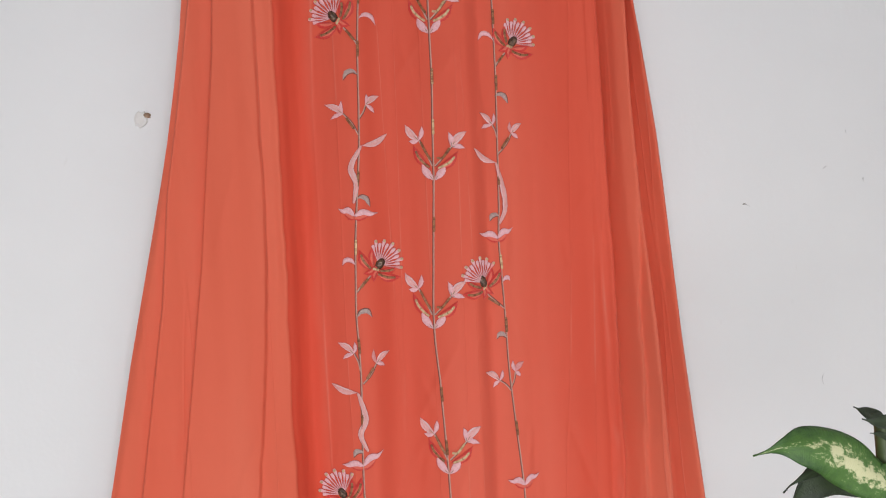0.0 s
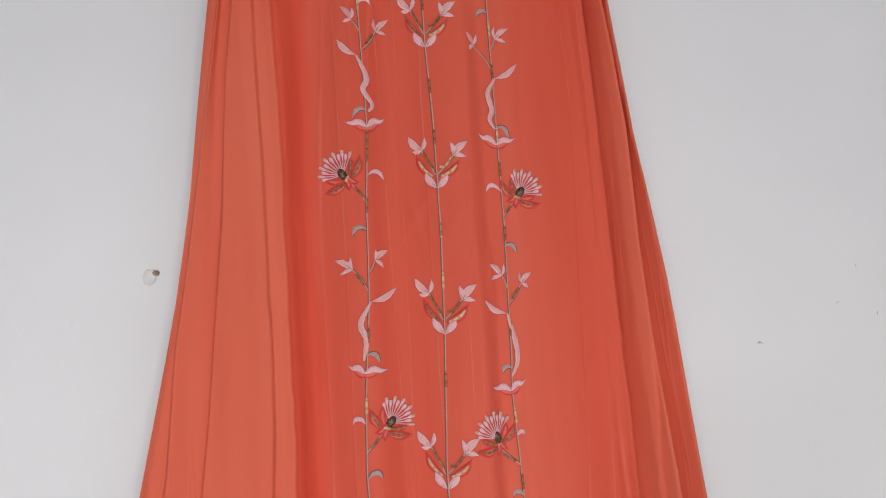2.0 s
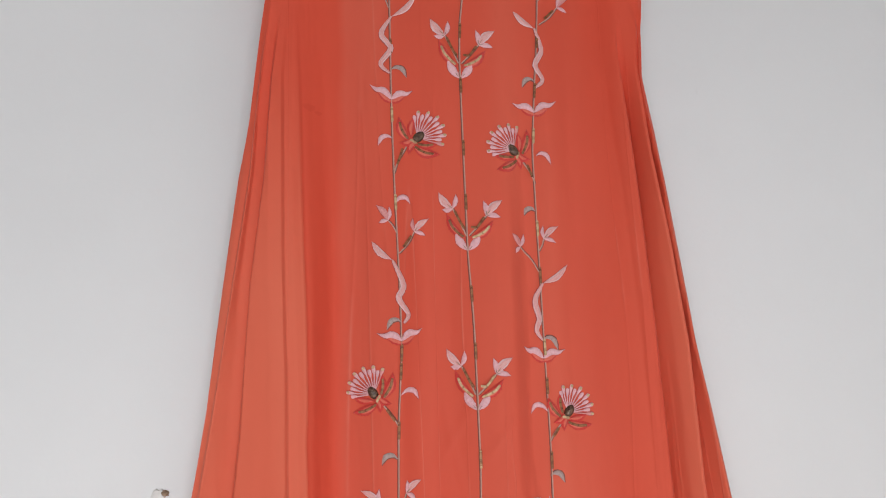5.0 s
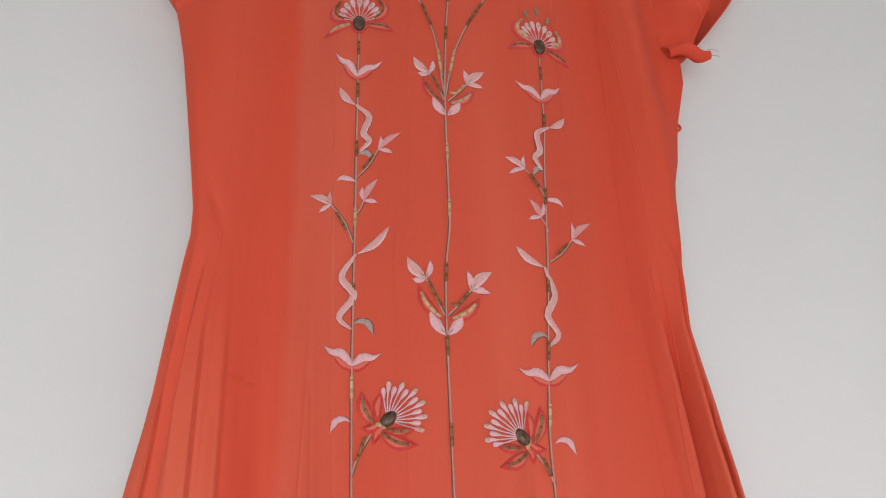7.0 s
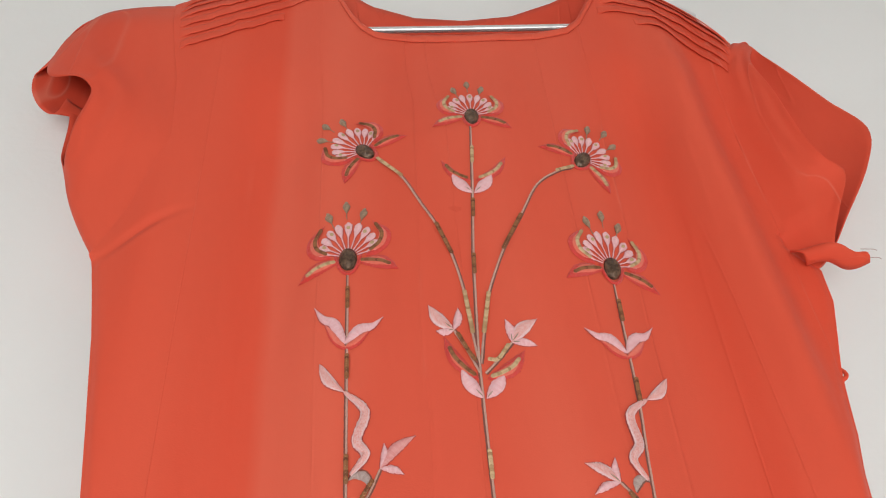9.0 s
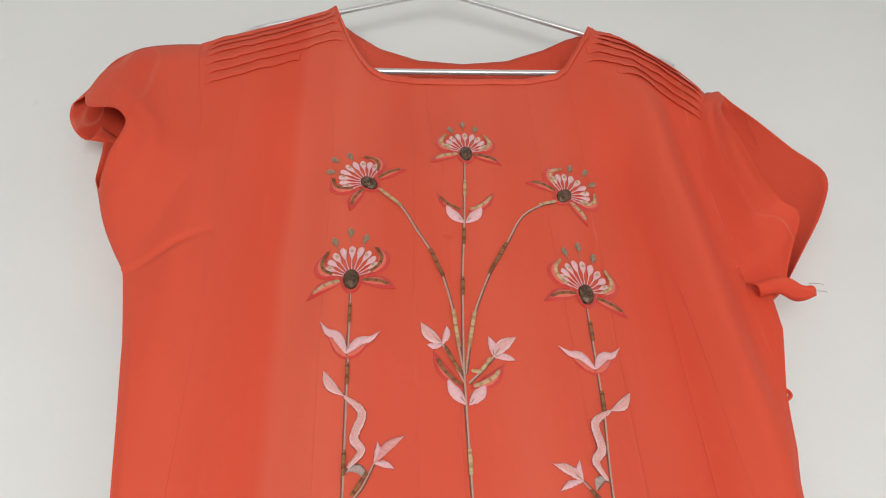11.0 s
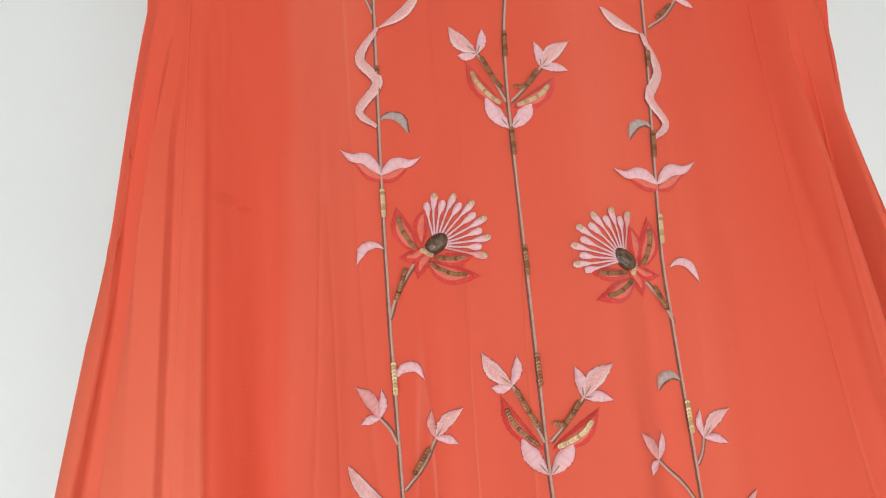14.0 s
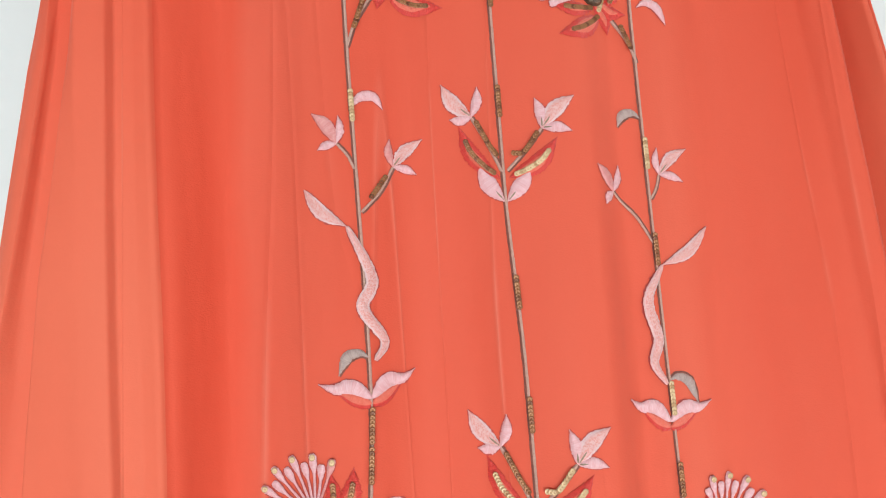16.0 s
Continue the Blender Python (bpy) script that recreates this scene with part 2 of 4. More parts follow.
# ---- mesh helpers ----
class Soup:
    """Vertices, faces, material slots and UVs of one mesh."""

    def __init__(self):
        self.v, self.f, self.m, self.uv, self.mats = [], [], [], [], []

    def slot(self, mat):
        if mat not in self.mats:
            self.mats.append(mat)
        return self.mats.index(mat)

    def grid(self, rows, mat, uvs=None, closed=False):
        n, k, base, s = len(rows), len(rows[0]), len(self.v), self.slot(mat)
        for r in rows:
            self.v.extend(r)
        flat = [p for r in uvs for p in r] if uvs else [(0, 0)] * (n * k)
        for i in range(n - 1):
            for j in range(k if closed else k - 1):
                a = [i * k + j, i * k + (j + 1) % k, (i + 1) * k + (j + 1) % k, (i + 1) * k + j]
                self.f.append([base + q for q in a])
                self.m.append(s)
                self.uv.extend(flat[q] for q in a)

    def face(self, pts, mat):
        base = len(self.v)
        self.v.extend(pts)
        self.f.append(list(range(base, base + len(pts))))
        self.m.append(self.slot(mat))
        self.uv.extend((0, 0) for _ in pts)

    def mesh(self, name, smooth=True):
        me = bpy.data.meshes.new(name)
        me.from_pydata([tuple(p) for p in self.v], [], self.f)
        for mat in self.mats:
            me.materials.append(mat)
        me.polygons.foreach_set("material_index", self.m)
        me.polygons.foreach_set("use_smooth", [smooth] * len(self.f))
        layer = me.uv_layers.new(name="UVMap")
        layer.data.foreach_set("uv", [c for p in self.uv for c in p])
        me.update()
        return me


def part(name, soup, parent=None, label="", smooth=True):
    ob = new(name, soup.mesh(name, smooth))
    if parent:
        ob.parent = parent
    return tagged(ob, label)


def box(soup, lo, hi, mat):
    (x0, y0, z0), (x1, y1, z1) = lo, hi
    c = [(x, y, z) for z in (z0, z1) for x, y in ((x0, y0), (x1, y0), (x1, y1), (x0, y1))]
    for q in ((3, 2, 1, 0), (4, 5, 6, 7), (0, 1, 5, 4), (1, 2, 6, 5), (2, 3, 7, 6), (3, 0, 4, 7)):
        soup.face([c[i] for i in q], mat)


def tube(soup, pts, radius, mat, sides=12):
    """A round bar along a polyline; radius is a number or a function of 0..1."""
    pts = [Vector(p) for p in pts]
    rows, side = [], None
    for i, p in enumerate(pts):
        way = (pts[min(i + 1, len(pts) - 1)] - pts[max(i - 1, 0)]).normalized()
        side = side or way.orthogonal().normalized()
        side = (side - way * side.dot(way)).normalized()
        up = way.cross(side)
        r = radius(i / (len(pts) - 1)) if callable(radius) else radius
        rows.append([tuple(p + r * (math.cos(a) * side + math.sin(a) * up)) for a in np.linspace(0, 2 * math.pi, sides, endpoint=False)])
    soup.grid(rows, mat, closed=True)
    soup.face(rows[0][::-1], mat)
    soup.face(rows[-1], mat)


def spline(pts, step):
    """A smooth curve through points of any dimension, as points about step apart."""
    p = np.array(pts, float)
    if len(p) == 2:
        n = max(2, int(np.linalg.norm(p[1] - p[0]) / step) + 1)
        return [tuple(q) for q in np.linspace(p[0], p[1], n)]
    p = np.vstack([2 * p[0] - p[1], p, 2 * p[-1] - p[-2]])
    out = []
    for a, b, c, d in zip(p, p[1:], p[2:], p[3:]):
        n = max(2, int(np.linalg.norm(c - b) / step) + 1)
        for s in np.linspace(0, 1, n, endpoint=False):
            out.append(tuple(0.5 * (2 * b + (c - a) * s + (2 * a - 5 * b + 4 * c - d) * s * s + (3 * b - a - 3 * c + d) * s ** 3)))
    out.append(tuple(p[-2]))
    return out


def ease(a, b, x):
    s = min(1.0, max(0.0, (x - a) / (b - a)))
    return s * s * (3 - 2 * s)


# ---- room ----
def slab(name, lo, hi, mat, label):
    s = Soup()
    box(s, lo, hi, mat)
    return tagged(part(name, s, smooth=False), label, name.split("_")[0], kind="structure")


wall_north = slab("wall_north", (-2.6, 0, 0), (0.9, 0.15, 2.6), WALL, "white painted wall with chips and faint scuffs")
slab("floor", (-2.75, -2.0, -0.1), (1.05, 0.15, 0), FLOOR, "pale plain floor of the room")
slab("ceiling", (-2.75, -2.0, 2.6), (1.05, 0.15, 2.7), CEILING, "white painted ceiling of the room")
slab("wall_west", (-2.75, -2.0, 0), (-2.6, 0.15, 2.6), WALL, "unseen white side wall added to close the room")
# Unseen wall, set close by to bounce light onto the right side.
slab("wall_east", (0.9, -2.0, 0), (1.05, 0.15, 2.6), WALL, "unseen white side wall added to close the room")
# Unseen rear wall, added round the assumed window opening.
rear = Soup()
for lo, hi in (((-2.6, -2.0, 0), (0.9, -1.85, 0.15)), ((-2.6, -2.0, 0.95), (0.9, -1.85, 2.6)), ((-2.6, -2.0, 0.15), (-1.0, -1.85, 0.95)), ((0.5, -2.0, 0.15), (0.9, -1.85, 0.95))):
    box(rear, lo, hi, WALL)
tagged(part("wall_south", rear, smooth=False), "unseen white wall added with an assumed window opening", "wall", kind="structure")


def chip(x, z, size):
    """A flake of lifted paint with a brown hole beside it."""
    s = Soup()
    ring = [(math.cos(a), math.sin(a)) for a in np.linspace(0, 2 * math.pi, 18, endpoint=False)]
    r = [0.85 + 0.3 * noise.noise((3 * c, 3 * d, 7)) for c, d in ring]
    rows = []
    for k, lift in ((1.0, 0.0), (0.95, 0.0022), (0.8, 0.0014), (0.4, 0.0008), (0.02, 0.0008)):
        rows.append([(x - 0.25 * size + k * q * c * size * 0.62, -0.0004 - lift, z + k * q * d * size * 0.75) for q, (c, d) in zip(r, ring)])
    s.grid(rows, PLASTER, closed=True)
    rows = []
    for k, lift in ((1.0, 0.0), (0.8, 0.002), (0.5, 0.0028), (0.02, 0.0032)):
        rows.append([(x + 0.26 * size + k * q * c * size * 0.34, -0.0006 - lift, z + 0.36 * size + k * q * d * size * 0.28) for q, (c, d) in zip(r[5:] + r[:5], ring)])
    s.grid(rows, BROWN_SPOT, closed=True)
    return part("paint_chip", s, wall_north, "lifted paint flake beside a brown hole")


def scuff(x, z, dx, dz, width):
    s = Soup()
    pts = spline([(x, z), (x + 0.45 * dx + 0.2 * dz, z + 0.5 * dz + 0.25 * dx), (x + dx, z + dz)], 0.0008)
    rows = [[(px - width * math.sin(math.pi * i / (len(pts) - 1)) * e, -0.0008, pz + width * math.sin(math.pi * i / (len(pts) - 1)) * e) for e in (-0.5, 0.5)] for i, (px, pz) in enumerate(pts)]
    s.grid(rows, SCRATCH)
    return part("scuff", s, wall_north)


chip(-0.2585, 0.928, 0.0115)
for x, z, dx, dz, width in ((0.350, 0.826, 0.009, -0.002, 0.0022), (0.478, 0.905, 0.002, -0.006, 0.0007), (0.448, 0.862, 0.006, 0.003, 0.0006), (0.441, 0.637, 0.001, -0.014, 0.0006), (0.498, 0.852, 0.001, -0.006, 0.001)):
    scuff(x, z, dx, dz, width)


# ---- the dress: outline and drape ----
def curve(*rows):
    """A value that depends on height: rows of (z, value), from low to high."""
    zs, vs = [r[0] for r in rows], [r[1] for r in rows]
    return lambda z: float(np.interp(z, zs, vs))


HEM, SPLIT = 0.43, 1.5
LEFT = curve((0.43, -0.325), (0.6, -0.292), (0.7, -0.273), (0.8, -0.252), (0.85, -0.2415), (0.9, -0.2315), (0.95, -0.2235), (1.0, -0.2165), (1.05, -0.2115), (1.1, -0.2060), (1.15, -0.200), (1.2, -0.194), (1.25, -0.185), (1.3, -0.179), (1.345, -0.1735), (1.36, -0.1715), (1.38, -0.172), (1.40, -0.175), (1.43, -0.180), (1.466, -0.186), (1.516, -0.195), (1.55, -0.203), (1.57, -0.208), (1.60, -0.190), (1.655, -0.174), (1.716, -0.180), (1.815, -0.197))
RIGHT = curve((0.43, 0.285), (0.525, 0.274), (0.6, 0.265), (0.7, 0.2545), (0.8, 0.245), (0.85, 0.2405), (0.9, 0.2355), (0.95, 0.2285), (1.0, 0.2215), (1.05, 0.213), (1.1, 0.2070), (1.15, 0.2015), (1.2, 0.1965), (1.25, 0.190), (1.3, 0.182), (1.345, 0.183), (1.405, 0.187), (1.42, 0.190), (1.44, 0.197), (1.478, 0.2045), (1.52, 0.216), (1.541, 0.217), (1.56, 0.205), (1.655, 0.202), (1.709, 0.209), (1.753, 0.230))


def wavering(line, size, seed):
    """A fold's edge that wanders a little, more so towards the hem."""
    return lambda z: line(z) + size * (1 - ease(0.7, 1.2, z)) * noise.noise((z * 16, seed, 2)) + 0.3 * size * (1 - ease(0.8, 1.3, z)) * noise.noise((z * 55, seed, 5))


PLEAT = [
    curve((0.43, -0.288), (0.588, -0.266), (0.755, -0.241), (0.856, -0.232), (0.91, -0.2235), (1.025, -0.207), (1.2, -0.1835), (1.30, -0.174), (1.356, -0.1667), (1.5, -0.168)),
    curve((0.43, -0.249), (0.585, -0.231), (0.787, -0.206), (0.862, -0.199), (0.98, -0.188), (1.05, -0.1845), (1.106, -0.181), (1.195, -0.171), (1.29, -0.165), (1.356, -0.158), (1.5, -0.155)),
    wavering(curve((0.43, -0.172), (0.578, -0.164), (0.715, -0.152), (0.833, -0.148), (1.02, -0.1505), (1.12, -0.1535), (1.29, -0.1555), (1.356, -0.151), (1.5, -0.147)), 0.002, 1),
    wavering(curve((0.43, -0.131), (0.806, -0.132), (1.046, -0.1335), (1.18, -0.138), (1.253, -0.140), (1.356, -0.143), (1.5, -0.138)), 0.003, 2),
    wavering(curve((0.43, 0.185), (0.543, 0.182), (0.689, 0.180), (0.803, 0.176), (0.95, 0.1715), (1.06, 0.168), (1.19, 0.163), (1.289, 0.158), (1.336, 0.156), (1.5, 0.165)), 0.002, 3),
    curve((0.43, 0.236), (0.538, 0.231), (0.719, 0.219), (0.818, 0.209), (0.932, 0.2015), (1.047, 0.1985), (1.128, 0.191), (1.22, 0.180), (1.305, 0.1755), (1.5, 0.185)),
]
INNER = wavering(curve((0.43, 0.206), (0.55, 0.209), (0.65, 0.208), (0.75, 0.2055), (0.86, 0.203)), 0.002, 4)
SHOULDER = [(-0.197, 1.815), (-0.131, 1.846), (-0.084, 1.869), (-0.078, 1.842), (-0.070, 1.815), (-0.060, 1.790), (-0.052, 1.775), (-0.042, 1.766), (-0.015, 1.760), (0.030, 1.758), (0.078, 1.760), (0.102, 1.766), (0.112, 1.776), (0.121, 1.793), (0.132, 1.814), (0.140, 1.830), (0.145, 1.843), (0.171, 1.832), (0.192, 1.810), (0.211, 1.785), (0.230, 1.753)]
TOP = curve(*SHOULDER)
SLOPE_L = curve((-0.197, 1.815), (-0.084, 1.869))
SLOPE_R = curve((0.145, 1.845), (0.171, 1.834), (0.192, 1.812), (0.211, 1.787), (0.230, 1.755))


def blend(x, *knots):
    """Knots of (x, value), joined by soft steps."""
    for (a, u), (b, v) in zip(knots, knots[1:]):
        if x <= b:
            return u + (v - u) * ease(a, b, x)
    return knots[-1][1]


# folds of the front between the side pleats: x, and how far each stands back
FOLDS = ((-0.20, 0.002), (-0.150, -0.002), (-0.136, 0.0), (-0.112, 0.017), (-0.064, -0.004), (-0.033, 0.007), (0.038, -0.011), (0.058, 0.003), (0.106, 0.010), (0.160, -0.008), (0.182, 0.004), (0.22, 0.004))
BODICE = ((-0.21, 0.003), (-0.172, -0.005), (-0.112, 0.014), (-0.066, -0.001), (-0.006, -0.008), (0.055, -0.006), (0.135, 0.013), (0.160, 0.004), (0.22, 0.004))
# small diagonal creases of the lower skirt: x, z, lean, length, depth
CREASES = [(r.uniform(-0.02, 0.165), r.uniform(0.5, 0.98), r.uniform(-0.5, 0.7), r.uniform(0.015, 0.05), r.uniform(0.0006, 0.0018)) for r in [random.Random(11)] for _ in range(34)]
CREASES += [(r.uniform(-0.24, -0.15), r.uniform(0.5, 0.95), r.uniform(-0.4, 0.4), r.uniform(0.02, 0.06), r.uniform(0.0004, 0.0010)) for r in [random.Random(5)] for _ in range(10)]


def drape(x, z):
    """How far the front of the dress stands in front of the wall, as y."""
    w = 1 - ease(1.20, 1.372, z)
    high = ease(1.06, 1.38, z)
    sway = x + 0.004 * noise.noise((x * 5, 3, z * 5))
    y = -0.052 + (1 - high) * blend(sway, *FOLDS) + high * (1 - ease(1.64, 1.74, z)) * blend(sway, *BODICE)
    e = 0.0012
    if w > 0:
        p = [c(z) for c in PLEAT]
        if x < p[3] + 0.010:
            back = -blend(sway, *FOLDS)
            ks = (LEFT(z), p[0] - 0.007, p[0] - e, p[0] + e, p[1] - 0.010, p[1] - e, p[1] + e, p[2] - 0.012, p[2] - e, p[2] + e, p[2] + 0.5 * (p[3] - p[2]), p[3] - 0.003, p[3] - e, p[3] + e, p[3] + 0.010)
            hold = 1 - ease(p[3] - 0.004, p[3] + 0.010, x)
            y += w * (float(np.interp(x, ks, (0.011, 0.010, 0.011, 0.002, 0.009, 0.011, -0.004, -0.007, -0.006, -0.002, -0.002, -0.004, -0.0038, -0.001, 0.0))) + (1 - high) * hold * back)
        elif x > p[4] - 0.014:
            back = -blend(sway, *FOLDS) * ease(p[4] - 0.014, p[4], x)
            ks = (p[4] - 0.014, p[4] - 0.004, p[4] - e, p[4] + e, p[4] + 0.25 * (p[5] - p[4]), p[4] + 0.6 * (p[5] - p[4]), p[5] - 0.004, p[5] - e, p[5] + e, p[5] + 0.4 * (RIGHT(z) - p[5]), RIGHT(z) - 0.006, RIGHT(z))
            y += w * (float(np.interp(x, ks, (0.0, -0.010, -0.009, 0.020, 0.017, 0.000, -0.008, -0.007, 0.028, 0.024, 0.002, 0.008))) + (1 - high) * back)
            if z < 0.86:
                y += 0.006 * (1 - ease(0.76, 0.86, z)) * ease(INNER(z) - 0.001, INNER(z) + 0.001, x) * (1 - ease(INNER(z), p[5] - 0.002, x))
        y += w * 0.0026 * noise.noise((x * 22, 0, z * 2.4)) + w * 0.0015 * noise.noise((x * 62, 5, z * 5))
        if z < 1.05:
            for cx, cz, lean, length, depth in CREASES:
                if abs(z - cz) < length:
                    across = x - cx - lean * (z - cz)
                    if abs(across) < 0.012:
                        y -= depth * math.exp(-((across / 0.0035) ** 2)) * (1 - ((z - cz) / length) ** 2)
    if z > 1.3:
        y -= 0.010 * ease(1.3, 1.5, z) * math.exp(-(((x - 0.170 - 0.03 * (1.66 - z)) / 0.014) ** 2)) * (1 - ease(1.70, 1.80, z))
        y += 0.004 * ease(1.3, 1.5, z) * math.exp(-(((x - 0.194 - 0.03 * (1.66 - z)) / 0.013) ** 2)) * (1 - ease(1.70, 1.80, z))
        y += 0.0025 * math.exp(-(((x + 0.157 + 0.35 * (z - 1.385)) / 0.004) ** 2) - ((z - 1.385) / 0.02) ** 2)
        y += 0.003 * math.exp(-(((x - 0.176 + 0.3 * (z - 1.365)) / 0.004) ** 2) - ((z - 1.36) / 0.016) ** 2)
        y += 0.0022 * math.exp(-((((z - 1.583) - 0.7 * (x + 0.178)) / 0.004) ** 2) - ((x + 0.178) / 0.022) ** 2)
        y += 0.0016 * noise.noise((x * 16, 9, z * 9)) * ease(1.3, 1.4, z)
        side = max((1 - ease(0, 0.05, SLOPE_L(x) - z)) * (1 - ease(-0.095, -0.06, x)), (1 - ease(0, 0.05, SLOPE_R(x) - z)) * ease(0.12, 0.155, x))
        y += 0.008 * side * side
    if z < 1.57:
        d = min(x - LEFT(z), RIGHT(z) - x)
        y += 0.004 * (1 - ease(0, 0.010, d)) ** 2
    return y


COLUMNS = []
for left, count in ((-1, 16), (0, 18), (1, 30), (2, 22), (3, 230), (4, 34), (5, 30)):
    COLUMNS += [(left, 0.5 - 0.5 * math.cos(math.pi * i / count) if count < 100 else i / count) for i in range(count)]
COLUMNS.append((6, 0.0))


def columns(z):
    knots = [LEFT(z), *(c(z) for c in PLEAT), RIGHT(z)]
    return [knots[i + 1] + s * (knots[min(i + 2, 7)] - knots[i + 1]) for i, s in COLUMNS]


dress = tagged(new("dress"), "long coral embroidered cap-sleeve dress on a hanger", "dress")


def front_panel():
    s, rows = Soup(), []
    for z in np.linspace(HEM, SPLIT, 200):
        rows.append([(x, drape(x, z), z) for x in columns(z)])
    at_split = columns(SPLIT)
    share = [(x - at_split[0]) / (at_split[-1] - at_split[0]) for x in at_split]
    for k in np.linspace(0, 1, 230)[1:]:
        a, b = LEFT(SPLIT + k * (1.811 - SPLIT)), RIGHT(SPLIT + k * (1.749 - SPLIT))
        row = []
        for q in share:
            x = a + q * (b - a)
            z = SPLIT + k * (TOP(-0.197 + q * 0.427) - SPLIT)
            row.append((x, drape(x, z), z))
        rows.append(row)
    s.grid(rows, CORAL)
    sheer, k = s.slot(LIT_SHEER), len(COLUMNS)
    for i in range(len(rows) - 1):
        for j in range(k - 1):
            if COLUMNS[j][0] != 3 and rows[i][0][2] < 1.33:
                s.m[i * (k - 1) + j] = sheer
    ob = part("front_panel", s, dress, "coral crepe front with lighter sheer side pleats")
    ob.modifiers.new("thickness", "SOLIDIFY").thickness = 0.0006
    return ob


def back_panel():
    s, rows = Soup(), []
    back_top = curve(*[(x, z) for x, z in ((-0.197, 1.813), (-0.131, 1.845), (-0.084, 1.872), (-0.068, 1.852), (-0.045, 1.832), (-0.01, 1.818), (0.03, 1.814), (0.07, 1.818), (0.105, 1.832), (0.128, 1.846), (0.145, 1.853), (0.171, 1.833), (0.211, 1.783), (0.230, 1.751))])
    for z in np.linspace(HEM, SPLIT, 60):
        a, b = LEFT(z) + 0.004, RIGHT(z) - 0.004
        rows.append([(a + q * (b - a), -0.016 + 0.004 * math.sin(9 * math.pi * q) * (1 - ease(1.1, 1.4, z)), z) for q in np.linspace(0, 1, 90)])
    for k in np.linspace(0, 1, 50)[1:]:
        a, b = LEFT(SPLIT + k * (1.811 - SPLIT)) + 0.002, RIGHT(SPLIT + k * (1.749 - SPLIT)) - 0.002
        row = []
        for q in np.linspace(0, 1, 90):
            x = a + q * (b - a)
            z = SPLIT + k * (back_top(-0.195 + q * 0.423) - SPLIT)
            row.append((x, -0.016 - 0.014 * ease(1.74, 1.86, z), z))
        rows.append(row)
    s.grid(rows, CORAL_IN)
    ob = part("back_panel", s, dress, "coral crepe back seen through the neckline")
    ob.modifiers.new("thickness", "SOLIDIFY").thickness = 0.0006


front_panel()
back_panel()


def neck_binding():
    """The narrow turned hem that follows the neckline of the front."""
    s, rows = Soup(), []
    for x in np.linspace(-0.080, 0.141, 130):
        top = TOP(x) - 0.0006
        wave = 0.0005 * noise.noise((x * 70, 2, 6))
        rows.append([(x, drape(x, top - 0.007 * v) - 0.0004 - 0.0010 * math.sin(math.pi * v) ** 0.6 + wave, top - 0.007 * v) for v in np.linspace(0, 1, 7)])
    s.grid(rows, CORAL)
    ob = part("neck_binding", s, dress, "narrow turned hem along the neckline")
    ob.modifiers.new("thickness", "SOLIDIFY").thickness = -0.0006


neck_binding()


def shoulder_tuck(line, a, b, drop, seed):
    """A narrow fold stitched down along the shoulder; its lower edge stands free."""
    s, rows = Soup(), []
    for x in np.arange(a, b, 0.0011):
        end = ease(a, a + 0.010, x) * (1 - ease(b - 0.006, b, x))
        wave = 0.0026 * noise.noise((x * 60, seed * 0.4, 3)) + 0.0014 * noise.noise((x * 150, seed, 8)) + 0.003 * noise.noise((x * 18, 1, 3))
        z0 = line(x) - drop + wave
        row = []
        for v in np.linspace(0, 1, 8):
            z = z0 - 0.0085 * v
            row.append((x, drape(x, z) + 0.0004 - end * ((0.0015 if seed < 10 else 0.0009) * math.sin(0.5 * math.pi * v) ** 1.3 + 0.0003) - 0.0004 * noise.noise((x * 90, seed, v)), z))
        rows.append(row)
    s.grid(rows, CORAL)
    ob = part("shoulder_tuck", s, dress)
    ob.modifiers.new("thickness", "SOLIDIFY").thickness = -0.0007
    return ob


for n in range(6):
    drop = 0.002 + 0.0125 * n
    shoulder_tuck(SLOPE_R, 0.148 - 0.35 * drop + (0.03 if n == 5 else 0), 0.226 - 0.22 * drop, drop, n)
    shoulder_tuck(SLOPE_L, -0.190 + 0.12 * drop, -0.088 + 0.30 * drop - (0.04 if n == 5 else 0), drop, n + 10)


def sleeve(arm, hem, bulge, seed, side):
    """A short sleeve between the armhole loop and the hem loop; each loop runs down the front and up the back."""
    s = Soup()
    def loop(pts, n):
        c = np.array(spline([*pts, pts[0]], 0.002))
        d = np.r_[0, np.cumsum(np.linalg.norm(np.diff(c, axis=0), axis=1))]
        return np.stack([np.interp(np.linspace(0, d[-1], n), d, c[:, k]) for k in range(3)], 1)
    a, b = loop(arm, 81), loop(hem, 81)
    rows = []
    for k in np.linspace(0, 1, 28):
        mid = math.sin(math.pi * k)
        rows.append([tuple(p + (q - p) * k + mid * np.array(bulge(i / 80)) + np.array((0, 0.0025 * mid * noise.noise((9 * i / 80, 4 * k, seed)), 0))) for i, (p, q) in enumerate(zip(a, b))])
    s.grid(rows, CORAL if side > 0 else SLEEVE_SHADE)
    ob = part("sleeve", s, dress, "short coral sleeve with a curling hem")
    ob.data.materials.append(SLEEVE_SHADE if side > 0 else CORAL)
    shell = ob.modifiers.new("thickness", "SOLIDIFY")
    shell.thickness, shell.material_offset = 0.0008, 1
    return ob


def puff(i):
    q = math.sin(2 * math.pi * i)
    return -0.0012 * q if q > 0 else -0.012 * q


